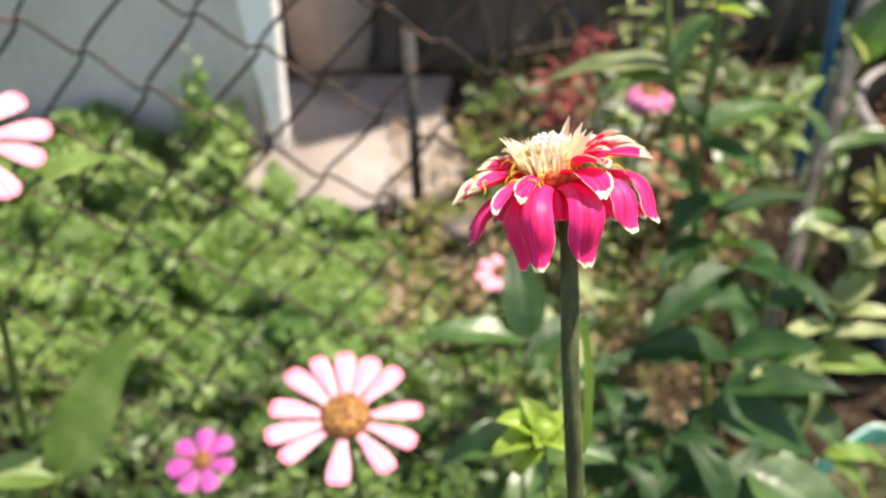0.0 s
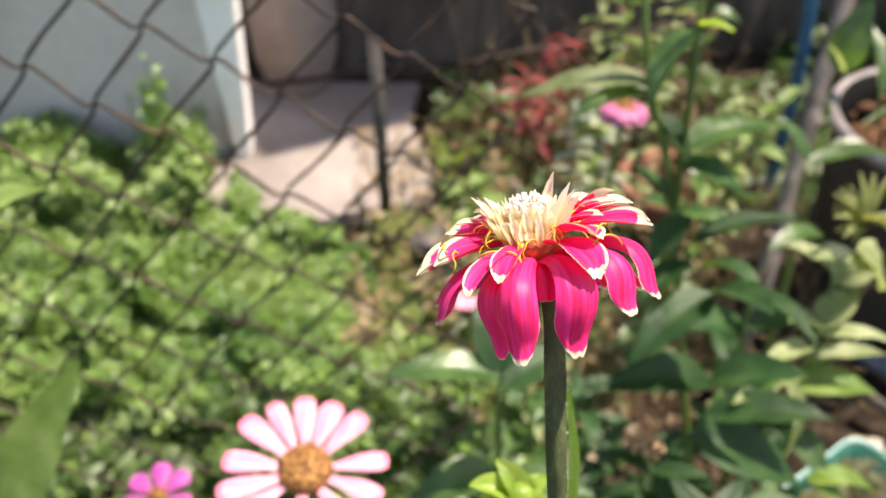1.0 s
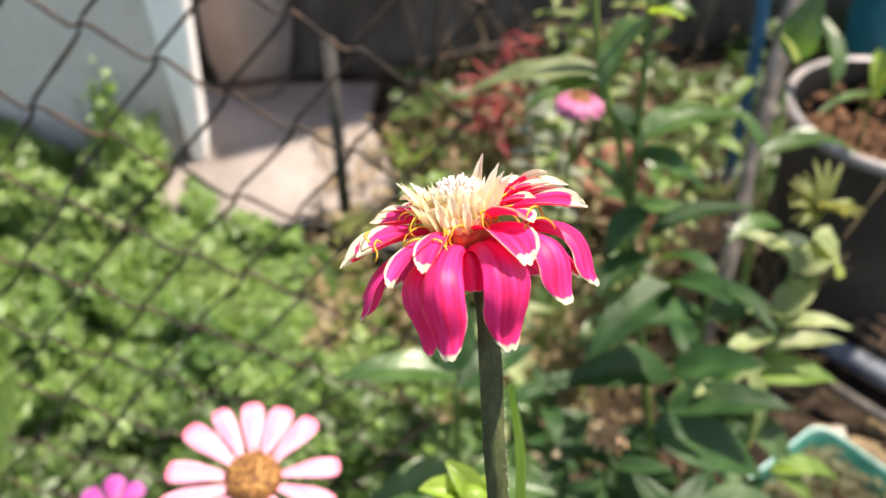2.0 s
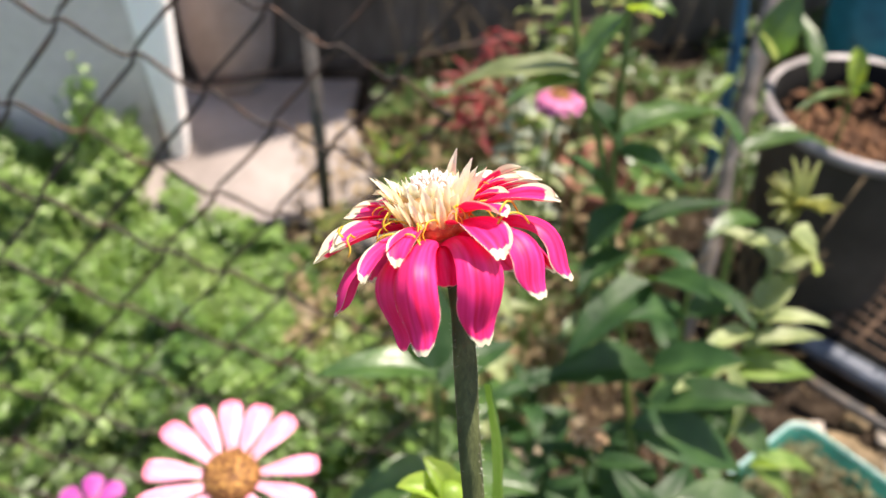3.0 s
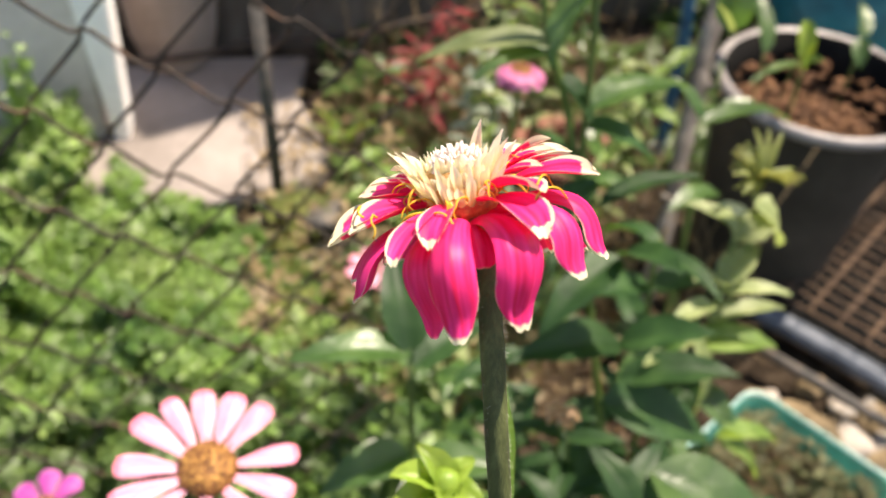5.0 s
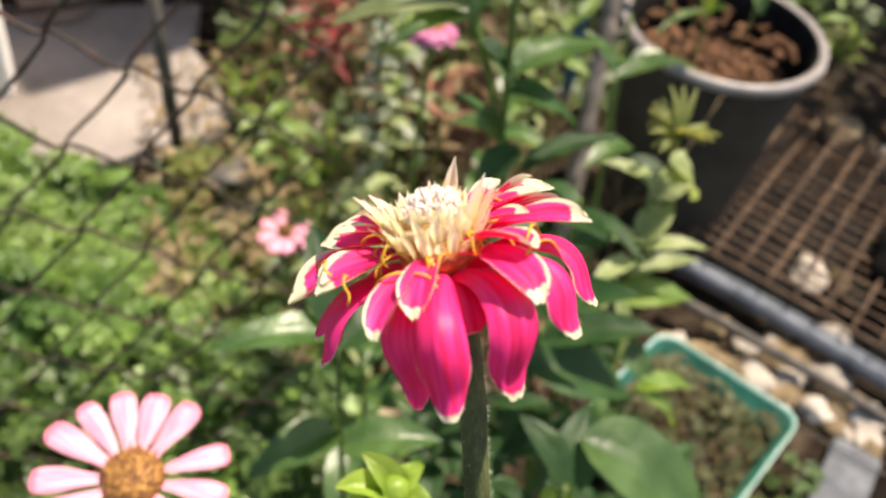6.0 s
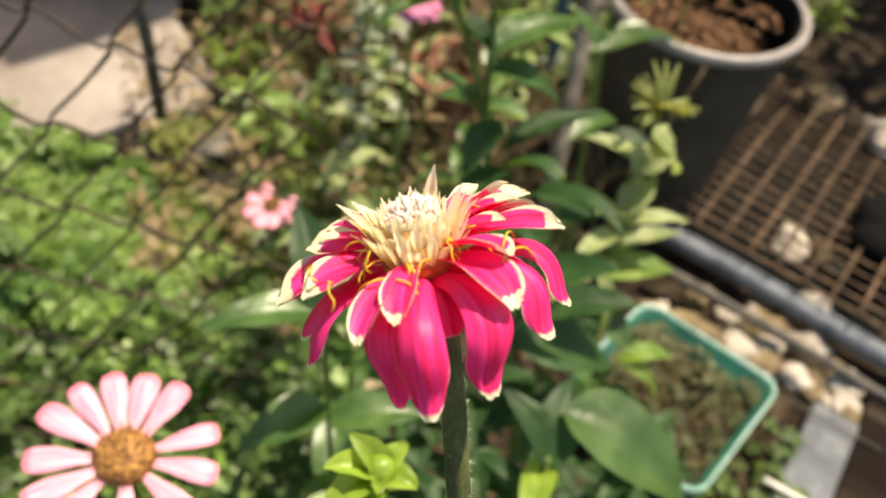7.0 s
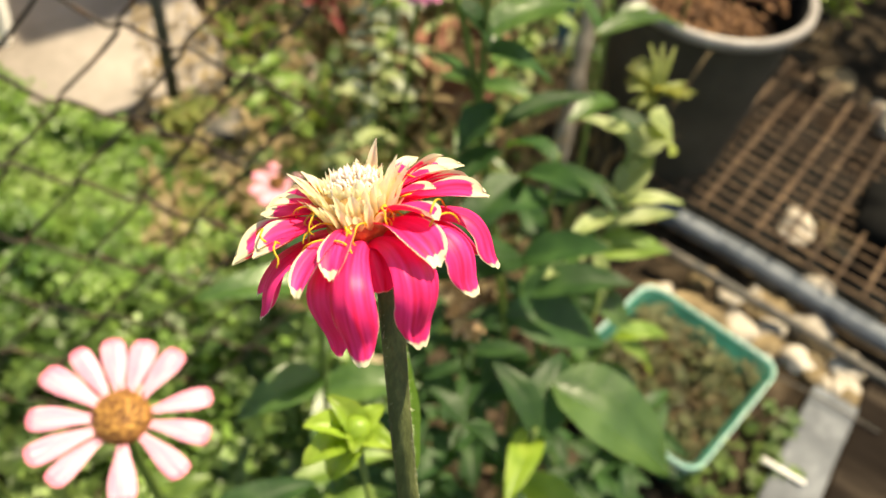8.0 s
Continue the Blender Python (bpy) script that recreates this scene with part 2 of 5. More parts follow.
M_BROWN = mat("brown_board", [(0.007, 0.005, 0.004), (0.014, 0.010, 0.008), (0.045, 0.034, 0.026)], 25, 0.97, 0.9, stretch=(0.1, 1, 1), spec=0.08, dist=0.006)
M_PIPE = mat("slate_pipe", [(0.07, 0.083, 0.11), (0.13, 0.15, 0.185), (0.22, 0.24, 0.28)], 25, 0.62, 0.3)
M_STONE = mat("pale_stone", [(0.22, 0.18, 0.145), (0.37, 0.325, 0.285), (0.53, 0.48, 0.43)], 25, 0.85, 0.7, dist=0.004)
M_STONEB = mat("tan_stone", [(0.10, 0.07, 0.035), (0.17, 0.12, 0.065), (0.28, 0.21, 0.13)], 25, 0.85, 0.7, dist=0.004)
M_TERRA = mat("terracotta", [(0.10, 0.035, 0.025), (0.18, 0.07, 0.045), (0.26, 0.12, 0.08)], 20, 0.8, 0.3)
M_STRAW = mat("straw_leaf", [(0.16, 0.11, 0.055), (0.30, 0.22, 0.12), (0.46, 0.37, 0.24)], 30, 0.8, 0.4, trans=(0.4, 0.28, 0.14))


# ---- mesh helpers ----
def part(name, data, material, parent=None, label="", m=None):
    """Links a bmesh or (verts, faces) as one mesh object under a thing or a part."""
    me = bpy.data.meshes.new(name)
    if isinstance(data, bmesh.types.BMesh):
        data.to_mesh(me)
        data.free()
    else:
        me.from_pydata([tuple(v) for v in data[0]], [], data[1])
    for p in me.polygons:
        p.use_smooth = True
    me.materials.append(material)
    ob = new(name, me)
    if parent:
        ob.parent = parent
    if m is not None:
        ob.matrix_basis = m
    if label:
        tagged(ob, label)
    return ob


def thing(name, label, category, group="", loc=(0, 0, 0)):
    ob = new(name)
    ob.empty_display_size = 0.02
    ob.location = loc
    return tagged(ob, label, category, group)


def flat(ob):
    for p in ob.data.polygons:
        p.use_smooth = False
    return ob


def spline(pts, n):
    """Smooth points through a few knots."""
    P = [Vector(p) for p in pts]
    if len(P) == 2:
        return [P[0].lerp(P[1], i / n) for i in range(n + 1)]
    Q = [2 * P[0] - P[1]] + P + [2 * P[-1] - P[-2]]
    out = []
    for i in range(n + 1):
        u = i / n * (len(P) - 1)
        k = min(int(u), len(P) - 2)
        f = u - k
        a, b, c, d = Q[k:k + 4]
        out.append(0.5 * ((2 * b) + (c - a) * f + (2 * a - 5 * b + 4 * c - d) * f * f + (3 * b - a - 3 * c + d) * f ** 3))
    return out


def tube(pts, r0, r1=None, sides=8, n=12, wob=0.0, cap=True):
    """Verts and faces of a tapering tube along knots."""
    r1 = r0 if r1 is None else r1
    S = spline(pts, n)
    V, Fc = [], []
    up = Vector((0.13, 0.31, 0.94))
    for i, p in enumerate(S):
        t = (S[min(i + 1, n)] - S[max(i - 1, 0)]).normalized()
        a = t.cross(up if abs(t.dot(up)) < 0.95 else Vector((1, 0, 0))).normalized()
        b = t.cross(a)
        r = r0 + (r1 - r0) * i / n
        r *= 1 + wob * noise.noise(p * 60)
        for k in range(sides):
            th = 2 * math.pi * k / sides
            V.append(p + (a * math.cos(th) + b * math.sin(th)) * r)
    for i in range(n):
        for k in range(sides):
            k2 = (k + 1) % sides
            Fc.append((i * sides + k, i * sides + k2, (i + 1) * sides + k2, (i + 1) * sides + k))
    if cap:
        Fc.append(tuple(range(sides))[::-1])
        Fc.append(tuple(n * sides + k for k in range(sides)))
    return V, Fc


def lathe(profile, sides=32, wob=0.0):
    V, Fc = [], []
    for r, z in profile:
        for k in range(sides):
            th = 2 * math.pi * k / sides
            q = r * (1 + wob * noise.noise((math.cos(th) * 2, math.sin(th) * 2, z * 20)))
            V.append((q * math.cos(th), q * math.sin(th), z))
    for i in range(len(profile) - 1):
        for k in range(sides):
            k2 = (k + 1) % sides
            Fc.append((i * sides + k, i * sides + k2, (i + 1) * sides + k2, (i + 1) * sides + k))
    return V, Fc


def box(sx, sy, sz, bevel=0.0, seg=2):
    bm = bmesh.new()
    bmesh.ops.create_cube(bm, size=1)
    bmesh.ops.scale(bm, vec=(sx, sy, sz), verts=bm.verts)
    if bevel:
        bmesh.ops.bevel(bm, geom=bm.edges[:], offset=bevel, segments=seg, affect='EDGES')
    return bm


def blob(r, squash, seed, sub=3, amp=0.35):
    bm = bmesh.new()
    bmesh.ops.create_icosphere(bm, subdivisions=sub, radius=1)
    for v in bm.verts:
        k = 1 + amp * noise.noise(v.co * 1.1 + Vector((seed * 3.1, 0, 0))) + amp * 0.4 * noise.noise(v.co * 3 + Vector((0, seed, 0)))
        v.co = Vector((v.co.x * squash[0], v.co.y * squash[1], v.co.z * squash[2])) * r * k
    return bm


def merge(chunks):
    V, Fc = [], []
    for v, f in chunks:
        o = len(V)
        V += list(v)
        Fc += [tuple(i + o for i in q) for q in f]
    return V, Fc


def leaf_mesh(L, W, droop=0.5, fold=0.35, wave=0.06, seed=0, nu=6, nv=12, tip=1.0, rise=0.2):
    """A lance-shaped leaf that leaves its stalk along +x, rises and droops; folded along the midrib, with wavy edges and a rib."""
    V, Fc = [], []
    x = z = 0.0
    for i in range(nv + 1):
        s = i / nv
        a = rise - droop * s * 1.6
        if i:
            x += L / nv * math.cos(a)
            z += L / nv * math.sin(a)
        w = W * 0.5 * max(0.0, (math.sin(math.pi * min(1, s ** 0.75)) ** 0.85)) * (1 - 0.25 * s * tip) + 0.0008
        for k in range(nu + 1):
            u = 2 * k / nu - 1
            y = w * u
            h = abs(u) * w * fold + wave * W * noise.noise((s * 5 + seed * 7.3, u * 1.2, seed)) * abs(u)
            h -= 0.0012 * math.exp(-(u / 0.12) ** 2)
            h += 0.02 * W * math.sin(s * 40 + abs(u) * 6) * abs(u) * (1 - abs(u)) * 2
            V.append((x - math.sin(a) * h, y, z + math.cos(a) * h))
    for i in range(nv):
        for k in range(nu):
            p = i * (nu + 1) + k
            Fc.append((p, p + 1, p + nu + 2, p + nu + 1))
    return V, Fc


def aim(base, tip, roll=0.0):
    """A pose at base whose +x runs towards tip, with its top side as far up as it can be."""
    b, t = Vector(base), Vector(tip)
    x = (t - b).normalized()
    y = Vector((0, 0, 1)).cross(x)
    y = y.normalized() if y.length > 1e-4 else Vector((0, 1, 0))
    z = x.cross(y)
    m = Matrix((x, y, z)).transposed().to_4x4()
    return Matrix.Translation(b) @ m @ Matrix.Rotation(radians(roll), 4, 'X')


LEAF_NO = [0]


def leaf(parent, base, tip, W, material, roll=0.0, droop=0.4, fold=0.3, wave=0.1, name="leaf", label="", rise=0.2):
    LEAF_NO[0] += 1
    L = (Vector(tip) - Vector(base)).length * 1.05
    off = parent.matrix_basis.translation if parent else Vector((0, 0, 0))
    return part(name, leaf_mesh(L, W, droop, fold, wave, LEAF_NO[0], rise=rise), material, parent, label,
                aim(Vector(base) - off, Vector(tip) - off, roll))


def petal_mesh(W, rho0, zb, tip=None, hold=0.6, L=0.02, a0=0.0, a1=0.0, camber=0.25, pale=1.0, nu=8, nv=14, power=1.3, notch=0.05, seed=0, twist=0.0, curl=0.0, base_w=0.32, hook=0.0, point=0.4, taper=0.82):
    """A ray floret in the plane of +x: it starts rho0 from the axis at height zb. With tip (distance, height) it bends from slope a0 to that tip;
    else its slope goes from a0 to a1 degrees over the length L. Gives verts, faces, uvs, pale."""
    cx, cz = rho0, zb
    V, Fc, UV = [], [], []
    N = 40
    if tip:
        far = math.hypot(tip[0] - rho0, tip[1] - zb) * hold
        p1 = (rho0 + far * math.cos(radians(a0)), zb + far * math.sin(radians(a0)))
        pts = []
        for i in range(N + 1):
            f = i / N
            dx = 2 * (1 - f) * (p1[0] - rho0) + 2 * f * (tip[0] - p1[0])
            dz = 2 * (1 - f) * (p1[1] - zb) + 2 * f * (tip[1] - p1[1])
            pts.append(((1 - f) ** 2 * rho0 + 2 * f * (1 - f) * p1[0] + f * f * tip[0], (1 - f) ** 2 * zb + 2 * f * (1 - f) * p1[1] + f * f * tip[1], math.degrees(math.atan2(dz, dx))))
        if hook:
            # the outer third turns in, and the very end flares out again
            q = [pts[0]]
            for i in range(N):
                f = (i + 0.5) / N
                step = math.hypot(pts[i + 1][0] - pts[i][0], pts[i + 1][1] - pts[i][1])
                a = pts[i + 1][2] - hook * min(1, max(0, (f - 0.48) / 0.30)) + hook * 0.85 * min(1, max(0, (f - 0.88) / 0.07))
                q.append((q[-1][0] + step * math.cos(radians(a)), q[-1][1] + step * math.sin(radians(a)), a))
            pts = q
    else:
        pts = [(cx, cz, a0)]
        for i in range(N):
            s = (i + 0.5) / N
            a = a0 + (a1 - a0) * s ** power
            cx += L / N * math.cos(radians(a))
            cz += L / N * math.sin(radians(a))
            pts.append((cx, cz, a))
    for i in range(nv + 1):
        s = i / nv
        for k in range(nu + 1):
            u = 2 * k / nu - 1
            e = s * (1 - 0.085 * abs(u) ** 2.6 * s ** 6 - notch * math.exp(-(u / 0.22) ** 2) * s ** 6 - notch * 0.7 * math.exp(-((abs(u) - 0.55) / 0.15) ** 2) * s ** 6)
            q = e * N
            j = min(int(q), N - 1)
            f = q - j
            x0 = pts[j][0] * (1 - f) + pts[j + 1][0] * f
            z0 = pts[j][1] * (1 - f) + pts[j + 1][1] * f
            a = radians(pts[j][2] * (1 - f) + pts[j + 1][2] * f)
            g = min(1, s / 0.72)
            w = W * 0.5 * (base_w + (1 - base_w) * g * g * (3 - 2 * g)) * (1 - point * max(0, (s - taper) / (1 - taper)) ** 2.0)
            h = -camber * w * u * u + 0.075 * w * math.cos(u * 9) * s
            h += 0.10 * w * noise.noise((s * 3, u * 1.5, seed * 5.7)) * s
            h += curl * w * abs(u) ** 3 * s
            y = w * u
            ct, st = math.cos(twist * s), math.sin(twist * s)
            y, h = y * ct - h * st, y * st + h * ct
            V.append((x0 - math.sin(a) * h, y, z0 + math.cos(a) * h))
            UV.append(((u + 1) / 2, s))
    for i in range(nv):
        for k in range(nu):
            p = i * (nu + 1) + k
            Fc.append((p, p + 1, p + nu + 2, p + nu + 1))
    return V, Fc, UV, pale


def petal(parent, phi, material, **kw):
    """phi: degrees round the axis; 0 is +x."""
    V, Fc, UV, pale = petal_mesh(**kw)
    ob = part("petal", (V, Fc), material, parent, m=Matrix.Rotation(radians(phi), 4, 'Z'))
    me = ob.data
    lay = me.uv_layers.new(name="UVMap")
    for lp in me.loops:
        lay.data[lp.index].uv = UV[lp.vertex_index]
    at = me.attributes.new("pale", 'FLOAT', 'POINT')
    for i in range(len(V)):
        at.data[i].value = pale
    return ob


# ---- ground, slab, buildings ----
def sheet(name, x0, x1, y0, y1, nx, ny, material, label, zf, cat="ground"):
    V = [(x0 + (x1 - x0) * i / nx, y0 + (y1 - y0) * j / ny, 0) for j in range(ny + 1) for i in range(nx + 1)]
    V = [(x, y, zf(x, y)) for x, y, _ in V]
    Fc = [(j * (nx + 1) + i, j * (nx + 1) + i + 1, (j + 1) * (nx + 1) + i + 1, (j + 1) * (nx + 1) + i) for j in range(ny) for i in range(nx)]
    return tagged(part(name, (V, Fc), material), label, cat, kind="structure")


def bed_z(x, y):
    """Height of the ground: a little lower in the bed near the camera, rough."""
    k = min(1, max(0, (x - 0.1) / 0.4)) * min(1, max(0, (1.25 - y) / 0.3))
    return -0.012 - 0.035 * k + 0.012 * noise.noise((x * 6, y * 6, 1)) + 0.006 * noise.noise((x * 22, y * 22, 2))


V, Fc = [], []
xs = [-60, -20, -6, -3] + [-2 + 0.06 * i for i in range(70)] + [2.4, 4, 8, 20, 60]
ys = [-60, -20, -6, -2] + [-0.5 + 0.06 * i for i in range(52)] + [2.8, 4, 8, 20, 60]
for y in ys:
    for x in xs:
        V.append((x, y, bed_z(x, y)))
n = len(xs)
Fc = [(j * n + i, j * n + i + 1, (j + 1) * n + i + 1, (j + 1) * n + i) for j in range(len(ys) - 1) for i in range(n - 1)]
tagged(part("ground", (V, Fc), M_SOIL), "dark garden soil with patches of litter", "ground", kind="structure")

# irregular patch of dry trodden soil between the slab and the plants
V, Fc = [(0, 0, 0)], []
for i in range(1, 11):
    for k in range(48):
        th = 2 * math.pi * k / 48
        r = i / 10 * (1 + 0.35 * noise.noise((math.cos(th) * 1.6, math.sin(th) * 1.6, 4)))
        V.append((0.26 * r * math.cos(th), 0.25 * r * math.sin(th), 0))
V = [(x + 0.06, y + 0.93, bed_z(x + 0.06, y + 0.93) + 0.006 - 0.014 * max(0, math.hypot(x / 0.26, y / 0.25) - 0.75)) for x, y, _ in V]
Fc = [(0, 1 + k, 1 + (k + 1) % 48) for k in range(48)] + [(1 + i * 48 + k, 1 + (i + 1) * 48 + k, 1 + (i + 1) * 48 + (k + 1) % 48, 1 + i * 48 + (k + 1) % 48) for i in range(9) for k in range(48)]
tagged(part("ground_patch", (V, Fc), M_TANSOIL), "dry tan trodden soil beside the slab", "ground", kind="structure")

# concrete slab with a chipped front edge
bm = bmesh.new()
outline = [(-0.62, 1.40), (-0.36, 1.30), (-0.14, 1.235), (-0.075, 1.262), (-0.035, 1.275), (0.015, 1.30), (0.052, 1.335), (0.045, 1.40), (0.02, 1.47), (0.0, 1.55), (0.02, 1.70), (-0.62, 1.72)]
lo = [bm.verts.new((x, y, -0.05)) for x, y in outline]
hi = [bm.verts.new((x, y, 0.008)) for x, y in outline]
bm.faces.new(hi)
for i in range(len(outline)):
    j = (i + 1) % len(outline)
    bm.faces.new((lo[i], lo[j], hi[j], hi[i]))
bmesh.ops.recalc_face_normals(bm, faces=bm.faces)
bmesh.ops.bevel(bm, geom=[e for e in bm.edges if abs(e.verts[0].co.z - e.verts[1].co.z) < 1e-4 and e.verts[0].co.z > 0], offset=0.006, segments=2, affect='EDGES')
flat(tagged(part("pavement", bm, M_CONC), "worn pale concrete slab, half in shade", "pavement", kind="structure"))

# low grey wall, white corner post, added dark enclosure behind
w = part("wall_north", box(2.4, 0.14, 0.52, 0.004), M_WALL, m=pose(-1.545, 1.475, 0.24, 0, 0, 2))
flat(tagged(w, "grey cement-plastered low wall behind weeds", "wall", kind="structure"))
bm = box(0.042, 0.06, 0.60, 0.004)
for v in bm.verts:
    k = 0.55 + 2.9 * max(0, v.co.z + 0.30) * 1.0
    v.co.x *= k
p = part("corner_post", bm, M_PILLAR, m=pose(-0.322, 1.463, 0.285, 0, -1.5, 0))
flat(tagged(p, "white painted tapering corner post of the wall", "post"))
# unseen walls, added; the void's shade is put into their dark colour
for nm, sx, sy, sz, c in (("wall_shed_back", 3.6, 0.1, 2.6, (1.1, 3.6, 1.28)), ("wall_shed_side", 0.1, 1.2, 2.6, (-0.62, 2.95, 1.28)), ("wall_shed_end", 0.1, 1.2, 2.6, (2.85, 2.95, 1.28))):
    flat(tagged(part(nm, box(sx, sy, sz, 0.004), M_DARK, m=pose(*c)), "unseen dark wall added behind the slab, shade in its colour", "wall", kind="structure"))
# added backdrop; its dark brown stands in for shaded ground behind the slab
flat(tagged(part("wall_shed_front", box(1.5, 0.06, 0.62, 0.004), M_FRONT, m=pose(0.50, 1.86, 0.29, 0, 0, 6)), "low dark brown backdrop added for the shaded ground behind", "wall", kind="structure"))
# out-of-view roof, added and placed only to throw the slab's shade
flat(tagged(part("roof_shed", box(2.39, 1.89, 0.05, 0.006), M_DARK, m=pose(1.469, 3.188, 2.6, 0, 0, 23)), "unseen roof added to shade the slab", "roof", kind="structure"))
jar = thing("clay_jar", "grey-brown rounded clay jar on the slab", "jar", loc=(-0.235, 1.70, 0.0))
part("body", lathe([(0.001, 0), (0.055, 0.0), (0.068, 0.02), (0.085, 0.08), (0.09, 0.16), (0.085, 0.24), (0.07, 0.30), (0.055, 0.33)], 40, 0.04), M_JAR, jar)
part("rim", lathe([(0.055, 0.328), (0.064, 0.335), (0.066, 0.345), (0.058, 0.35), (0.048, 0.345), (0.045, 0.30)], 40), M_JAR, jar)

# ---- wire fence ----
FY = 0.684
fence = thing("chain_link_fence", "rusty sagging chain-link fence in front of weeds", "fence", loc=(0, FY, 0))
KA = Vector((0.0490, 0, -0.0310))
KB = Vector((-0.0535, 0, -0.0690))
K0 = Vector((-0.107, 0, 0.614))


def knot(i, j):
    p = K0 + KA * i + KB * j
    return p + Vector((0.005 * noise.noise((i * 1.7, j * 2.3, 4)), 0.008 * noise.noise((i * 0.6, j * 0.6, 9)), 0.005 * noise.noise((i * 1.9, j * 1.3, 7))))


def inside(p):
    return -0.75 < p.x < 0.11 and 0.01 < p.z < 0.95


for j in range(-14, 16):
    run = []
    for i in range(-18, 26):
        a, b = knot(i, j), knot(i + 1, j)
        if inside(a) and inside(b):
            run.append((a, b))
    if len(run) < 2:
        continue
    pts = []
    for a, b in run:
        t = (b - a)
        pts += [a + Vector((0, 0.0022, 0)), a + t * 0.15 + Vector((0, 0.001, 0.0035)), a + t * 0.5 + Vector((0, 0, -0.001 + 0.003 * noise.noise(a * 30))), a + t * 0.85 + Vector((0, -0.001, -0.004))]
    pts.append(run[-1][1])
    part("wire", tube(pts, 0.0018, sides=6, n=len(pts) * 2 - 2, wob=0.25), M_RUST, fence)
for i in range(-18, 26):
    run = []
    for j in range(-14, 16):
        a, b = knot(i, j), knot(i, j + 1)
        if inside(a) and inside(b):
            run.append((a, b))
    if len(run) < 2:
        continue
    pts = []
    for a, b in run:
        t = b - a
        pts += [a + Vector((0, -0.0022, 0)), a + t * 0.12 + Vector((0.0028, -0.001, 0)), a + t * 0.5 + Vector((0.003 * noise.noise(a * 25), 0, 0)), a + t * 0.88 + Vector((-0.0028, 0.001, 0))]
    pts.append(run[-1][1])
    part("wire", tube(pts, 0.0018, sides=6, n=len(pts) * 2 - 2, wob=0.25), M_RUST, fence)

post = thing("iron_post", "dark rusty angle-iron post at the slab edge", "post", loc=(-0.047, 1.268, -0.004))
part("flange", box(0.017, 0.004, 0.36, 0.001), M_IRON, post, m=pose(0.0, 0, 0.17, 0, -1.5, 0))
part("web", box(0.004, 0.016, 0.36, 0.001), M_IRON, post, m=pose(-0.0095, 0.007, 0.17, 0, -1.5, 0))
tagged(part("tension_wire", tube([(-0.38, 1.60, 0.058), (-0.309, 1.60, 0.061), (-0.182, 1.60, 0.075), (-0.064, 1.60, 0.104), (0.096, 1.60, 0.109), (0.214, 1.60, 0.133), (0.6, 1.62, 0.20)], 0.0065, sides=8, n=30, wob=0.3), M_RUST), "thick rusty sagging wire strung along the slab", "wire")
tagged(part("iron_rod", tube([(-0.085, 1.245, 0.0), (-0.03, 1.262, 0.002), (0.05, 1.306, 0.004)], 0.005, sides=6, n=10, wob=0.4), M_IRON), "short dark iron rod lying along the slab edge", "rod")

# ---- lawn weeds ----
def weed_patch(name, count, region, hf, size, material, label, seed, spread=0.6, kset=(3, 3, 4, 5), slim=1.0):
    """Many small leaves on thin stalks, in tufts; region(rnd) gives x, y; hf(x, y) the height."""
    rnd = random.Random(seed)
    V, Fc = [], []
    made = 0
    while made < count:
        cx, cy = region(rnd)
        h0 = hf(cx, cy)
        if h0 <= 0:
            continue
        top = bed_z(cx, cy) + h0 * rnd.uniform(0.35, 1.0)
        k = rnd.choice(kset)
        r = rnd.uniform(*size)
        a0 = rnd.uniform(0, 6.28)
        tilt = Vector((rnd.uniform(-spread, spread), rnd.uniform(-spread, spread), 1)).normalized()
        X = tilt.cross(Vector((0.3, 1, 0.1))).normalized()
        Yv = tilt.cross(X)
        C = Vector((cx, cy, top))
        for q in range(k):
            a = a0 + 6.283 * q / k + rnd.uniform(-0.2, 0.2)
            dd = (X * math.cos(a) + Yv * math.sin(a))
            sd = (Yv * math.cos(a) - X * math.sin(a))
            L = r * rnd.uniform(0.8, 1.25)
            W = L * rnd.uniform(0.34, 0.5) * slim
            dr = rnd.uniform(-0.35, 0.25)
            o = len(V)
            V += [C, C + dd * L * 0.5 + sd * W + tilt * (0.12 * L), C + dd * L * 0.55 + tilt * (dr * L * 0.3), C + dd * L * 0.5 - sd * W + tilt * (0.12 * L), C + dd * L + tilt * (dr * L)]
            Fc += [(o, o + 2, o + 1), (o + 2, o + 4, o + 1), (o, o + 3, o + 2), (o + 2, o + 3, o + 4)]
        # stalk
        o = len(V)
        B = Vector((cx + rnd.uniform(-0.01, 0.01), cy + rnd.uniform(-0.01, 0.01), bed_z(cx, cy) - 0.005))
        V += [B + Vector((0.0012, 0, 0)), B - Vector((0.0012, 0, 0)), C - Vector((0.0008, 0, 0)), C + Vector((0.0008, 0, 0))]
        Fc.append((o, o + 1, o + 2, o + 3))
        made += 1
    ob = part(name, (V, Fc), material)
    return tagged(ob, label, "weeds", kind="stuff")


def island(m, lo=0.6, hi=1.5):
    """Vary each leaf's brightness."""
    nt = m.node_tree
    g = nt.nodes.new("ShaderNodeNewGeometry")
    for nd in nt.nodes:
        if nd.bl_idname == "ShaderNodeMapRange":
            nt.links.new(g.outputs["Random Per Island"], nd.inputs[0])
            nd.inputs[3].default_value, nd.inputs[4].default_value = lo, hi


island(M_WEED, 0.45, 1.75)
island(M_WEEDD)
island(M_DRY)


def lawn_xy(rnd):
    return rnd.uniform(-1.15, 0.14), rnd.uniform(0.80, 1.72)


def rough_edge(x, y):
    return noise.noise((x * 9, y * 9, 17)) < 0.05


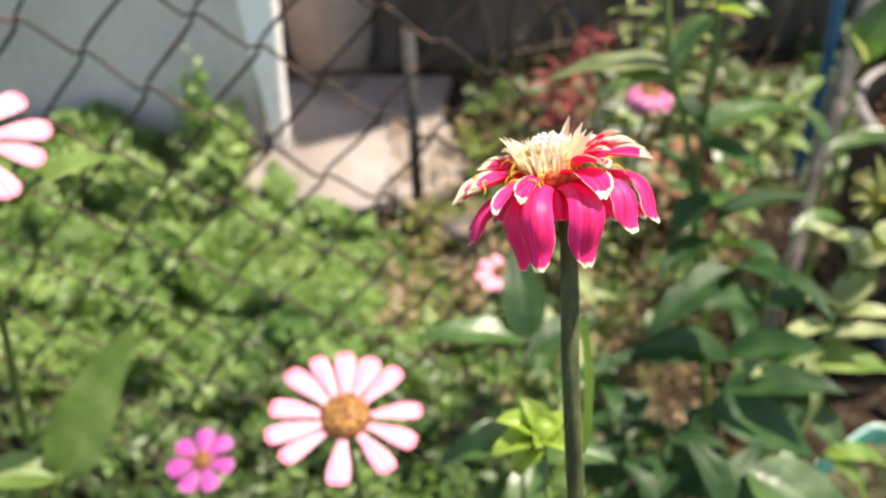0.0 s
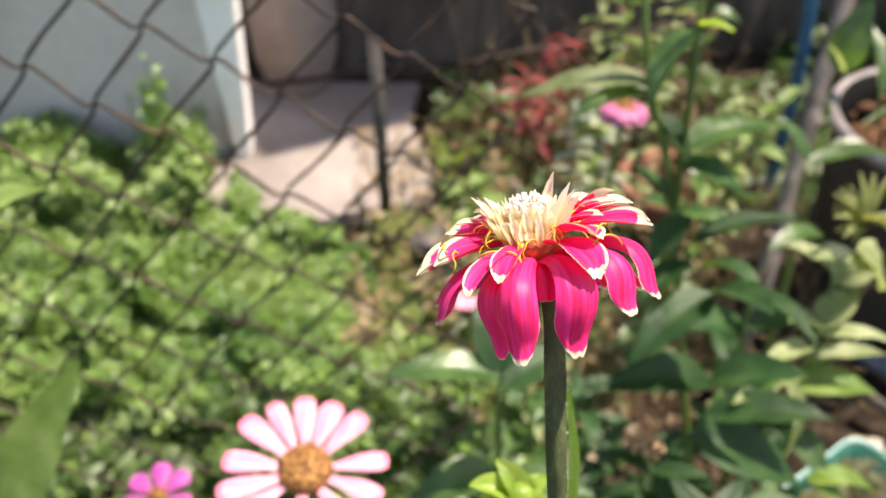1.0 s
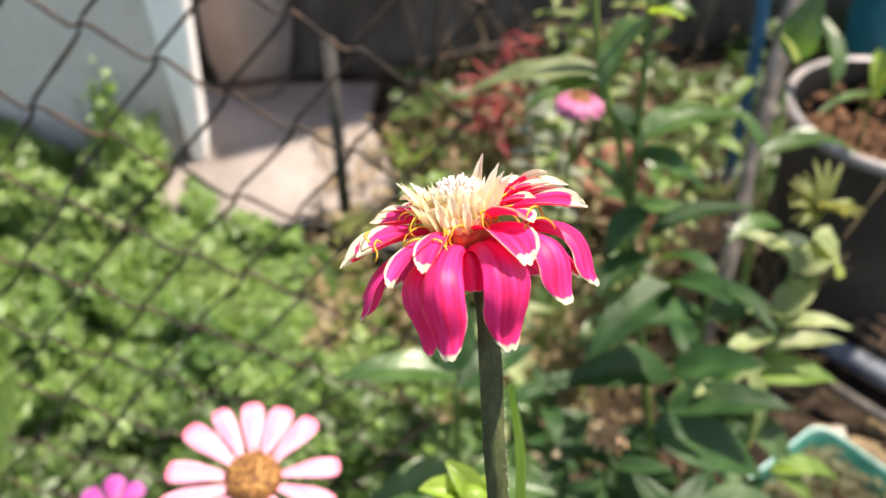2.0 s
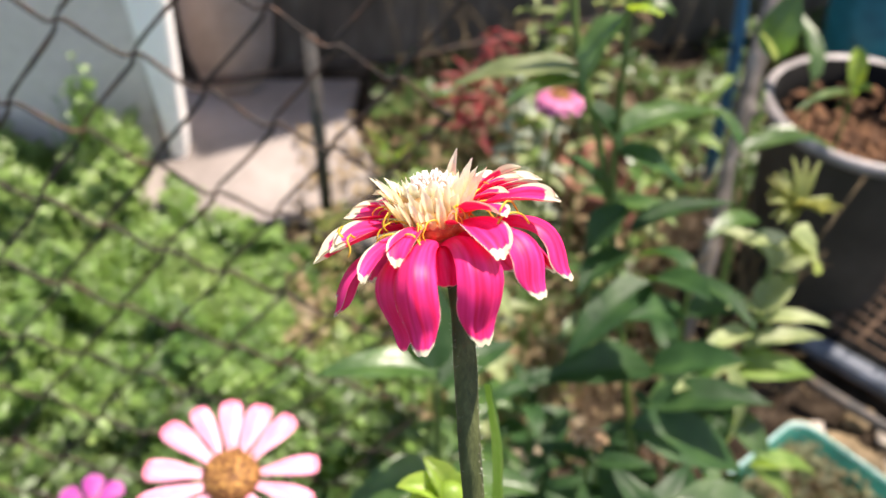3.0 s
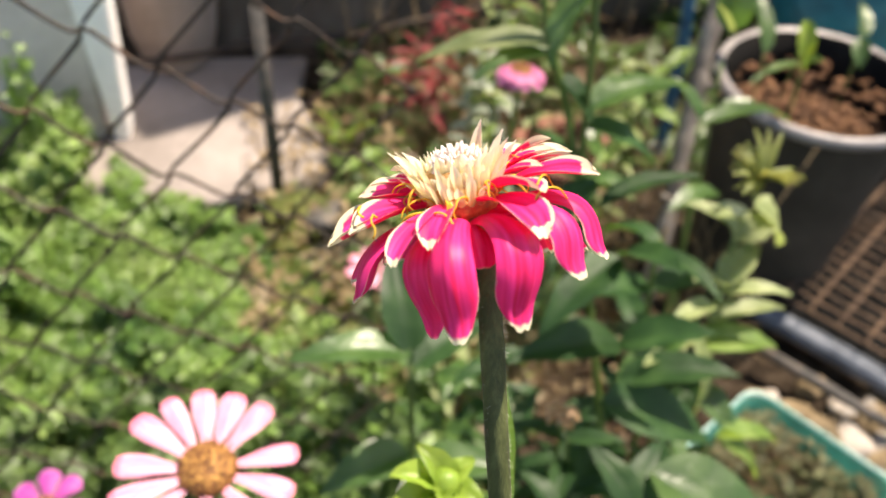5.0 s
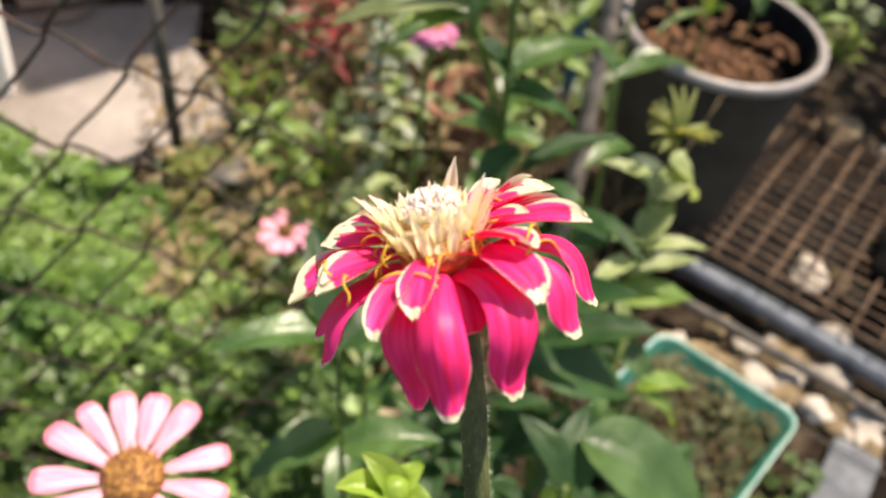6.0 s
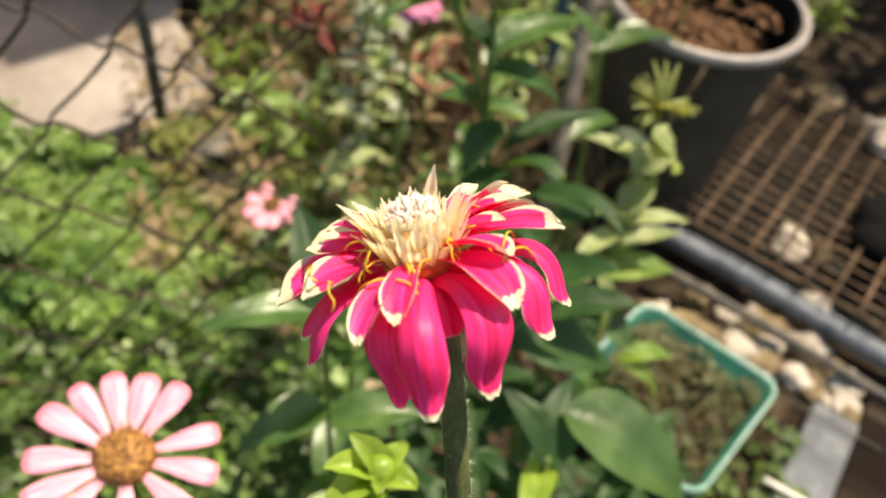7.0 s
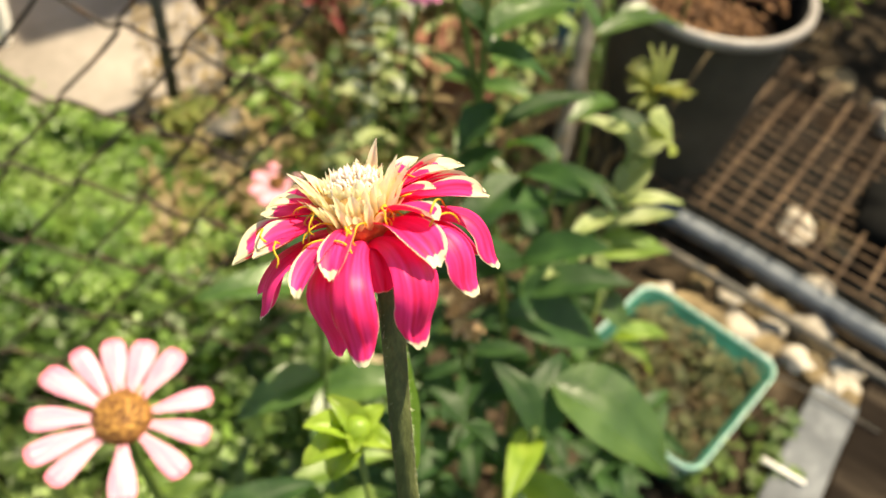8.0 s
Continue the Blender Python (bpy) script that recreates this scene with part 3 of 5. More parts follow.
def lawn_h(x, y):
    front = 1.235 + max(0, -0.14 - x) * 0.9
    gap = front - 0.01 - y
    if x > -0.33 and gap < 0:
        return 0
    if x <= -0.33:
        if y > 1.425:
            return 0
        gap = math.hypot(x + 0.33, max(0, 1.40 - y)) + 0.02
    if y > 1.30 + 0.2 * (x + 0.6) and x > 0.0:
        return 0
    if y < 0.84 + 0.10 * noise.noise((x * 5, 1, 2)) and rough_edge(x, y):
        return 0
    d = 0.06 + 0.10 * noise.noise((x * 4.1, y * 4.1, 5)) + 0.09 * noise.noise((x * 13, y * 13, 3))
    if noise.noise((x * 9, y * 9, 21)) < -0.10:
        d *= 0.2
    d += 0.10 * max(0, -x - 0.35) * max(0, y - 0.9)
    if x > -0.40 and y > 1.02:
        d *= 0.5
    if x > -0.12:
        d *= 0.6
        if noise.noise((x * 11, y * 11, 41)) > (-0.05 if x > -0.02 else 0.12):
            return 0
    return max(min(d, (0.010 if x < -0.14 else 0.025) + 0.5 * gap), 0.010)


weed_patch("lawn_weeds", 24000, lawn_xy, lawn_h, (0.006, 0.016), M_WEED, "dense feathery green weeds covering the lawn", 3, 0.9, (4, 4, 5), 0.7)


def wall_xy(rnd):
    return rnd.uniform(-1.1, -0.36), rnd.uniform(1.25, 1.42)


weed_patch("wall_weeds", 3200, wall_xy, lambda x, y: 0.09 + 0.14 * noise.noise((x * 7, 2, 5)), (0.007, 0.014), M_WEED, "taller leafy weeds growing against the grey wall", 5)


weed_patch("post_weeds", 170, lambda r: (-0.43 + 0.05 * r.gauss(0, 0.6), r.uniform(1.31, 1.40)), lambda x, y: max(0.05, 0.25 - 1.6 * abs(x + 0.43) + 0.12 * noise.noise((x * 25, y * 25, 5))), (0.006, 0.012), M_WEED, "tall feathery weeds beside the white corner post", 33)


def near_xy(rnd):
    x, y = rnd.uniform(-0.75, 0.2), rnd.uniform(0.05, 0.88)
    return (x, y) if math.hypot((x + 0.2) / 0.5, (y - 0.48) / 0.42) < 1 + 0.2 * noise.noise((x * 5, y * 5, 3)) else (rnd.uniform(-0.5, 0.1), rnd.uniform(0.3, 0.85))


weed_patch("fence_weeds", 600, near_xy, lambda x, y: max(0.01, 0.08 + 0.12 * noise.noise((x * 6, y * 6, 8))), (0.008, 0.017), M_WEED, "sunlit feathery weeds at the foot of the fence", 6)
weed_patch("border_weeds", 2700, near_xy, lambda x, y: max(0.01, 0.07 + 0.12 * noise.noise((x * 6, y * 6, 8))), (0.010, 0.020), M_WEEDD, "green leafy weeds at the fence foot, darkened for shade", 7)


def far_xy(rnd):
    while True:
        x, y = rnd.gauss(-0.9, 1.5), rnd.gauss(-0.4, 1.2)
        if y > 1.40 or x > 2.6:
            continue
        if x < -1.05 and noise.noise((x * 1.3, y * 1.3, 31)) > -0.25:
            return x, y
        if y < 0.12 and noise.noise((x * 1.3, y * 1.3, 31)) > -0.1:
            return x, y


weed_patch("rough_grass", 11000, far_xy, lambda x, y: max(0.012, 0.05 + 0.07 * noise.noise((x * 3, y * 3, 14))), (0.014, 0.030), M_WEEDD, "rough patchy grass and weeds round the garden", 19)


def bed_xy(rnd):
    while True:
        x, y = rnd.uniform(0.05, 1.5), rnd.uniform(0.75, 1.9)
        if not (x > 0.5 and y < 1.2 + 0.3 * (x - 0.5)):
            return x, y


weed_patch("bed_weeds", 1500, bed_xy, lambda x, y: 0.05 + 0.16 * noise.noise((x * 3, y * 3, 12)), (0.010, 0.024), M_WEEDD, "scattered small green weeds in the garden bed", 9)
weed_patch("leaf_litter", 1000, lambda r: (r.uniform(0.12, 0.52), r.uniform(0.3, 1.9)), lambda x, y: 0.014, (0.012, 0.03), M_DRY, "brown dry fallen leaves strewn over the soil", 11, 0.9, (1, 1, 2))
weed_patch("path_grass", 800, lambda r: (r.uniform(-0.06, 0.30), r.uniform(0.80, 1.27)), lambda x, y: 0.035 + 0.05 * noise.noise((x * 8, y * 8, 6)), (0.008, 0.018), M_OLIVE, "short olive-green grass and weeds beside the slab", 27, 0.8, (2, 3, 3))
weed_patch("verge_weeds", 1300, lambda r: (r.uniform(-0.14, 0.16), r.uniform(0.46, 0.88)), lambda x, y: 0.05 + 0.08 * noise.noise((x * 8, y * 8, 61)), (0.008, 0.017), M_WEED, "thin pale green weeds along the verge of the bed", 37, 0.8, (3, 3, 4))
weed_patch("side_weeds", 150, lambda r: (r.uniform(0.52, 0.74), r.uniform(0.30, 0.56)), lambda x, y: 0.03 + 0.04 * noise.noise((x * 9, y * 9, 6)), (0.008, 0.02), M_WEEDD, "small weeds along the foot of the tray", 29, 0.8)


# ---- zinnias ----
def hook_mesh(L, r, bend, seed):
    """A thin curled stamen that rises along +z, then bends to +x."""
    pts = []
    x = z = 0.0
    a = 80.0
    for i in range(7):
        pts.append((x, 0.15 * L * noise.noise((seed, i * 0.5, 2)), z))
        x += L / 6 * math.cos(radians(a))
        z += L / 6 * math.sin(radians(a))
        a -= bend / 6
    return tube(pts, r, r * 0.75, sides=5, n=10)


def main_zinnia():
    base = Vector((0.0304, 0.1980, 0.8784))
    z = Vector((-0.0748, 0.6066, 0.7915)).normalized()
    x = Vector((-0.4425, -0.7315, 0.5188))
    x = (x - z * x.dot(z)).normalized()
    y = z.cross(x)
    frame_m = Matrix.Translation(base) @ Matrix((x, y, z)).transposed().to_4x4() @ Matrix.Scale(0.865, 4)
    foot = Vector((0.085, 0.235, bed_z(0.085, 0.235)))
    zin = thing("zinnia", "magenta zinnia in bloom with cream-edged drooping petals", "flower", "zinnias", foot)
    loc = lambda p: Vector(p) - foot
    stem = part("stem", tube([loc(p) for p in (foot, (0.0775, 0.215, 0.45), (0.065, 0.196, 0.635), (0.0585, 0.182, 0.678), (0.0515, 0.1635, 0.728), (0.0428, 0.160, 0.778), (0.0373, 0.1715, 0.828), (0.0359, 0.184, 0.853), (0.0346, 0.1918, 0.867), base)], 0.0031, 0.0024, sides=14, n=80, wob=0.08), M_STEM, zin, "dark green ribbed hairy stem")
    # fine hairs along the upper stem
    rnd = random.Random(4)
    hv = []
    path = spline([(0.0585, 0.182, 0.678), (0.0515, 0.1635, 0.728), (0.0428, 0.160, 0.778), (0.0373, 0.1715, 0.828), (0.0359, 0.184, 0.853), (0.0346, 0.1918, 0.867), base], 60)
    for i in range(950):
        k = rnd.randrange(60)
        p = path[k].lerp(path[k + 1], rnd.random())
        a = rnd.uniform(-0.9, 0.9) + (math.pi if rnd.random() < 0.3 else 0)
        dv = Vector((math.cos(a), math.sin(a), rnd.uniform(-0.1, 0.4))).normalized()
        q = p + dv * 0.0025
        sd = dv.cross(Vector((0, 0, 1))).normalized() * 0.000022
        e = q + dv * rnd.uniform(0.0005, 0.0015)
        hv.append(([loc(q + sd), loc(q - sd), loc(e)], [(0, 1, 2)]))
    tagged(part("stem_hair", merge(hv), M_HAIR, zin, "fine pale hairs on the stem"), kind="stuff")
    # head: cone
    lean_m = Matrix.Rotation(radians(12), 4, 'Y') @ Matrix.Diagonal((1.18, 1.18, 0.94, 1))
    cone_v, cone_f = lathe([(0.0005, -0.006), (0.0036, -0.006), (0.0058, -0.003), (0.0064, 0.000), (0.0066, 0.004), (0.0067, 0.008), (0.0062, 0.0110), (0.0048, 0.0130), (0.003, 0.0138), (0.0004, 0.0142)], 28, 0.06)
    head = part("flower_head", ([lean_m @ Vector(v) for v in cone_v], cone_f), M_CONE, zin, "cream and orange cone of tightly packed florets", Matrix.Translation(-foot) @ frame_m)
    # degrees round the axis, tip's distance and height, base height, first slope, hold, width, pale, twist (mm)
    hanging_front = [
        (7.1, 40.1, -23.3, -2, 8, 0.62, 10.4, 0.35, 0.05), (43, 35.1, -25.8, -2, 10, 0.66, 12.6, 0.35, -0.15), (-16.5, 27.7, -26.6, -3, 4, 0.66, 11.0, 0.05, 0.2),
        (-70, 31.9, -17.2, -2, 0, 0.58, 9.5, 0.3, 0.2), (75, 35.6, -13.7, -1, 12, 0.66, 11.6, 0.5, 0.15), (108, 38.5, -11.9, 0, 14, 0.66, 11.6, 0.5, 0.25),
    ]
    hanging_back = [
        (25, 19, -12, -3, 4, 0.6, 9.5, 0.05, 0.0),
        (-90, 31, -16, -2, 8, 0.6, 11, 0.4, 0.0), (128, 31, -15, -1, 12, 0.6, 12, 0.5, 0.0), (155, 31, -16, -2, 12, 0.6, 12, 0.5, 0.0),
        (182, 30, -16, -2, 10, 0.6, 12, 0.5, 0.0), (-150, 30, -16, -2, 10, 0.6, 12, 0.5, 0.0), (-120, 31, -14, -2, 10, 0.6, 12, 0.5, 0.0),
    ]
    middle_front = [
        (-2, 25.3, -6.3, 1, 12, 0.55, 8.2, 1.7, 0.1), (-17.5, 29.1, -9.0, 0, 6, 0.55, 8.4, 1.3, 0.15), (48, 29.8, -6.5, 1, 14, 0.6, 11.6, 1.7, -0.05),
        (60, 25, 2.8, 3, 20, 0.6, 9.6, 2.2, -0.25), (90, 32.3, 4.5, 3, 22, 0.6, 9.5, 2.8, 0.5), (-80, 34.2, -5.7, 1, 4, 0.45, 15, 2.4, -0.45),
        (-60, 28, -2.5, 2, 6, 0.45, 12, 2.8, -0.45),
    ]
    middle_back = [
        (-90, 26.4, 5.2, 3, 14, 0.5, 11, 2.9, -0.5), (114, 29, 6.0, 4, 26, 0.6, 9.5, 2.8, -0.4), (136, 30, 7.5, 4, 26, 0.6, 9, 2.4, 0.3),
        (160, 29, 6, 4, 22, 0.6, 10, 1.6, 0.0), (-160, 28, 6, 4, 22, 0.6, 10, 1.6, 0.0), (-132, 28, 6, 4, 22, 0.6, 10, 1.6, 0.0),
        (-110, 28, 6, 4, 22, 0.6, 9, 2.4, -0.2),
    ]
    upper = [
        (123, 28.8, 9.9, 5, 30, 0.6, 6.4, 4.6, 0.6), (119, 22.9, 13.8, 5, 44, 0.6, 5.4, 5.0, -0.5), (86, 20, 8.0, 5, 28, 0.6, 5, 3.6, 0.4),
        (-100, 19, 10.5, 5, 40, 0.6, 5, 5.0, 0.3), (145, 21, 13, 5, 44, 0.6, 5, 5.0, 0.5), (105, 23, 11, 5, 40, 0.6, 5, 4.6, 0.3),
        (131, 25, 11.5, 5, 36, 0.6, 5.4, 4.8, -0.3), (112, 27, 8.2, 4, 30, 0.6, 6, 4.2, 0.2), (-120, 22, 10, 5, 40, 0.6, 5, 5.0, 0.3), (-82, 22.5, 7.5, 4, 30, 0.55, 5.5, 4.4, -0.2),
    ]
    low, mid = hanging_front + hanging_back, middle_front + middle_back + upper
    for n, (phi, rt, zt, zb, a0, hold, W, pale, tw) in enumerate(low + mid):
        petal(head, phi, M_PETAL, tip=(rt * 0.001, zt * 0.001), hold=hold, W=W * 0.001, a0=a0 + (7 if n < 6 else 0), rho0=0.0058, zb=zb * 0.001, pale=pale, seed=n + 1, twist=tw, camber=(0.55 if n % 3 else 0.68) if n < len(low) else -0.3, curl=0.1 if n < len(low) else 0.25, nu=10, nv=34, base_w=(0.52, 0.56, 0.6, 0.6, 0.6, 0.6)[n] if n < 6 else 0.45, notch=(0.012 if n < len(low) else 0.024) + 0.010 * (n % 2), hook=(56, 52, 40, 20, 40, 34)[n] if n < 6 else 0, point=0.35 if n < len(low) else (0.5 if n < len(low) + 4 else 0.8), taper=0.8 if n < len(low) else 0.62)
    # upright cream florets round the cone
    rnd = random.Random(21)
    for n in range(96):
        ring = n % 3
        phi = n * 137.5 + rnd.uniform(-9, 9)
        lean = (67, 82, 92)[ring] + rnd.uniform(-7, 5)
        L = (0.0108, 0.0096, 0.0062)[ring] * rnd.uniform(0.72, 1.18)
        V, Fc, UV, pale = petal_mesh(L=L, W=rnd.uniform(0.0016, 0.0027), a0=lean, a1=lean - rnd.uniform(-8, 14), rho0=(0.0066, 0.0066, 0.0060)[ring], zb=(0.0015, 0.004, 0.0085)[ring], camber=-0.6, nu=4, nv=9, seed=n + 40, notch=0.0, base_w=0.8, point=0.8, taper=0.5)
        V = [Vector(v) for v in V]
        part("floret", (V, Fc), M_FLORET, head, "upright cream floret" if n == 0 else "", lean_m @ Matrix.Rotation(radians(phi), 4, 'Z'))
    # two tall florets and a fan of long pale ones at the back
    for phi, L, lean, rho, zb in ((150, 0.0175, 86, 0.0056, 0.003), (74, 0.0172, 78, 0.0072, 0.001), (95, 0.0135, 66, 0.0072, 0.003), (-87, 0.0165, 58, 0.0070, 0.002), (-66, 0.0150, 66, 0.0072, 0.002), (-100, 0.0140, 62, 0.0070, 0.003), (60, 0.0125, 74, 0.0072, 0.002), (20, 0.0085, 72, 0.0076, 0.001), (-25, 0.0075, 76, 0.0076, 0.001), (50, 0.0090, 72, 0.0076, 0.001), (-110, 0.0125, 66, 0.0072, 0.002)):
        V, Fc, UV, pale = petal_mesh(L=L, W=0.0042, a0=lean, a1=lean - 14, rho0=rho, zb=zb, camber=-0.6, nu=6, nv=12, seed=phi, notch=0.0, base_w=0.6, point=0.75, taper=0.5)
        part("floret", (V, Fc), M_FLORET, head, "", Matrix.Rotation(radians(phi), 4, 'Z'))
    # ragged ring of broad pale florets leaning out behind and beside the cone
    for n in range(17):
        phi = 78 + n * 200 / 16 + rnd.uniform(-5, 5)
        lean = rnd.uniform(50, 76)
        V, Fc, UV, pale = petal_mesh(L=rnd.uniform(0.0085, 0.0140), W=rnd.uniform(0.0026, 0.0040), a0=lean, a1=lean - rnd.uniform(4, 26), rho0=0.0070, zb=rnd.uniform(0.001, 0.005), camber=-0.6, nu=6, nv=10, seed=n + 300, notch=0.0, base_w=0.6, point=0.8, taper=0.5, twist=rnd.uniform(-0.5, 0.5))
        part("floret", (V, Fc), M_FLORET, head, "", Matrix.Rotation(radians(phi), 4, 'Z'))
    # crown of tiny florets on the cone's top
    tops = []
    for n in range(150):
        r = 0.0058 * math.sqrt((n + 0.5) / 150)
        a = n * 2.39996
        hgt = 0.0150 - 0.0030 * (r / 0.0058) ** 2.2 + rnd.uniform(-0.0008, 0.0008)
        o = Vector((r * math.cos(a), r * math.sin(a), hgt))
        out = Vector((o.x * 60, o.y * 60, 1)).normalized()
        out = (out + Vector((rnd.uniform(-0.5, 0.5), rnd.uniform(-0.5, 0.5), 0))).normalized()
        tops.append(tube([o - out * 0.001, o + out * rnd.uniform(0.0002, 0.0015)], rnd.uniform(0.0003, 0.0006), 0.0002, sides=5, n=1))
    part("crown", (lambda vf: ([lean_m @ Vector(v) for v in vf[0]], vf[1]))(merge(tops)), mat("crown_floret", [(0.78, 0.64, 0.62), (0.88, 0.84, 0.81), (0.92, 0.91, 0.89)], 700, 0.5, 0.1, trans=(0.85, 0.7, 0.6)), head, "pinkish-white crown of tiny unopened florets")
    collar_v, collar_f = lathe([(0.0060, -0.001), (0.0070, 0.0005), (0.0072, 0.0020), (0.0070, 0.0034), (0.0064, 0.004)], 36, 0.12)
    part("collar", ([lean_m @ Vector(v) for v in collar_v], collar_f), M_COLLAR, head, "orange collar at the foot of the cone")
    # yellow curled stamens
    for n in range(30):
        phi = n * 360 / 30 + rnd.uniform(-8, 8)
        rho = rnd.uniform(0.0070, 0.0086)
        m = lean_m @ Matrix.Rotation(radians(phi), 4, 'Z') @ pose(rho, 0, rnd.uniform(0.003, 0.007), 0, rnd.uniform(8, 30), rnd.uniform(-70, 70))
        part("stamen", hook_mesh(rnd.uniform(0.006, 0.011), 0.00023, rnd.uniform(130, 230), n), M_YELLOW, head, "", m)
    for phi, rho, zb, rz in ((-14, 0.013, 0.003, 70), (-10, 0.013, 0.003, -70), (66, 0.018, 0.006, 100), (60, 0.019, 0.004, 80), (-58, 0.020, 0.004, -90), (-50, 0.018, 0.004, 60)):
        m = lean_m @ Matrix.Rotation(radians(phi), 4, 'Z') @ pose(rho, 0, zb, 0, 40, rz)
        part("stamen", hook_mesh(0.010, 0.00026, 130, phi), M_YELLOW, head, "", m)
    # leaves on the stem and a budding side shoot
    L0 = zin
    leaf(L0, (0.0515, 0.200, 0.7480), (0.0478, 0.208, 0.8104), 0.0095, M_LEAFM, 60, 0.15, 0.4, rise=0.12)
    node = Vector((0.0450, 0.245, 0.6956))
    part("side_shoot", tube([loc(p) for p in ((0.072, 0.205, 0.56), (0.055, 0.205, 0.63), node)], 0.0018, 0.0015, sides=8, n=10), M_STEM2, zin)
    for dx, dy, dz, W in ((-0.024, 0.004, 0.016, 0.014), (-0.028, -0.010, 0.004, 0.014), (-0.010, 0.012, 0.022, 0.013), (0.012, 0.006, 0.016, 0.013), (-0.016, -0.016, -0.008, 0.014), (0.015, -0.010, 0.006, 0.013), (-0.004, -0.012, 0.014, 0.011)):
        leaf(L0, node, node + Vector((dx, dy, dz)) * 0.85, W * 0.95, M_LEAFY, 0, 1.0, 0.5, 0.15, rise=0.7)
    bud = part("bud", blob(0.006, (1, 1, 1.2), 3, 2, 0.15), M_LEAFY, zin, "small green flower bud", pose(*loc(node + Vector((0, 0, 0.006)))))
    for z0, side in ((0.55, 1), (0.42, -1), (0.28, 1)):
        b = Vector((0.078, 0.217, z0))
        leaf(L0, b, b + Vector((0.07 * side, 0.02, 0.02)), 0.028, M_LEAF, 0, 0.5, 0.3)
        leaf(L0, b, b + Vector((-0.06 * side, -0.01, 0.02)), 0.028, M_LEAF, 0, 0.5, 0.3)
    return zin


main_zinnia()


def open_zinnia(label, centre, axis, foot, radius, count, petal_m, group="zinnias", W=0.34, disc=0.27, turn=0.0, droop=(10, -14), leaves=(), tiers=1, seed=1, gaps=(), angles=(), blunt=0.4):
    """A single zinnia: a ring of petals round a bristly disc, on a bent stem."""
    rnd = random.Random(seed)
    c, f = Vector(centre), Vector(foot)
    z = Vector(axis).normalized()
    x = Vector((0, -1, 0))
    x = (x - z * x.dot(z)).normalized()
    m = Matrix.Translation(c - f) @ Matrix((x, z.cross(x), z)).transposed().to_4x4()
    ob = thing("zinnia", label, "flower", group, f)
    part("stem", tube([(0, 0, 0), (c - f) * 0.55 + Vector((0, 0.01, 0)), (c - f) - z * 0.03, (c - f)], 0.0032, 0.0022, sides=8, n=24), M_STEM2, ob)
    R = radius
    head = part("disc", lathe([(0.001, -0.006), (R * disc * 0.6, -0.006), (R * disc, 0.0), (R * disc * 0.95, 0.004), (R * disc * 0.82, R * 0.15), (R * disc * 0.45, R * 0.23), (0.0005, R * 0.245)], 24, 0.08), M_DISC, ob, "bristly orange-brown flower disc", m)
    fl = []
    for n in range(90):
        r = R * disc * math.sqrt((n + 0.5) / 90)
        a = n * 2.39996
        o = Vector((r * math.cos(a), r * math.sin(a), R * (0.245 - 0.19 * (r / (R * disc)) ** 2)))
        out = Vector((o.x, o.y, R * 0.5)).normalized()
        fl.append(tube([o - out * 0.001, o + out * rnd.uniform(0.001, 0.0046)], 0.0007, 0.0003, sides=4, n=1))
    part("disc_floret", merge(fl), M_DISC, head)
    for t in range(tiers):
        for n in range(count):
            if n in gaps:
                continue
            phi = angles[n] + rnd.uniform(-2, 2) if angles else turn + 360 * (n + 0.5 * t) / count + rnd.uniform(-4, 4)
            petal(head, phi, petal_m, L=R * (1 - disc * 0.9) * rnd.uniform(0.93, 1.05) * (1 - 0.15 * t), W=R * W * rnd.uniform(0.9, 1.08), a0=droop[0] + 8 * t, a1=droop[1] + 8 * t + rnd.uniform(-8, 8),
                  rho0=R * disc * 0.88, zb=0.001 + 0.003 * t, camber=0.18, pale=1.0, seed=n * 3 + seed, nu=8, nv=12, notch=0.035, base_w=0.40, point=blunt)
    for b, tp, Wl, ml in leaves:
        leaf(ob, b, tp, Wl, ml)
    return ob


open_zinnia("pale pink open zinnia with narrow spaced petals", (-0.054, 0.314, 0.621), (0.02, -0.10, 1.0), (-0.02, 0.33, bed_z(-0.02, 0.33)), 0.0455, 12, M_PINK, W=0.27, disc=0.31, seed=5, blunt=0.12, droop=(14, -10), angles=(97, 139, 163, 185, 208, 264, 288, 313, 359, 36, 68, 231),
            leaves=[((-0.03, 0.325, 0.45), (-0.10, 0.33, 0.47), 0.03, M_LEAF), ((-0.03, 0.325, 0.45), (0.04, 0.34, 0.47), 0.03, M_LEAF)])
open_zinnia("pale pink zinnia leaning in from the fence", (-0.268, 0.415, 0.739), (0.25, -0.25, 0.9), (-0.42, 0.43, bed_z(-0.42, 0.43)), 0.049, 11, M_PINK, turn=20, W=0.31, disc=0.33, seed=8, blunt=0.22,
            leaves=[((-0.243, 0.41, 0.703), (-0.195, 0.42, 0.730), 0.026, M_LEAFL)])
open_zinnia("small mauve zinnia low among weeds", (-0.226, 0.499, 0.313), (0.0, -0.2, 1), (-0.22, 0.52, bed_z(-0.2, 0.5)), 0.033, 7, M_MAUVE, turn=30, W=0.55, seed=12)
open_zinnia("mauve-pink zinnia half hidden behind dark leaves", (0.212, 0.79, 0.532), (0.06, 0.10, 0.95), (0.22, 0.82, bed_z(0.22, 0.82)), 0.029, 10, M_ROSE, turn=5, W=0.42, disc=0.36, seed=15, droop=(-10, -60), tiers=2)
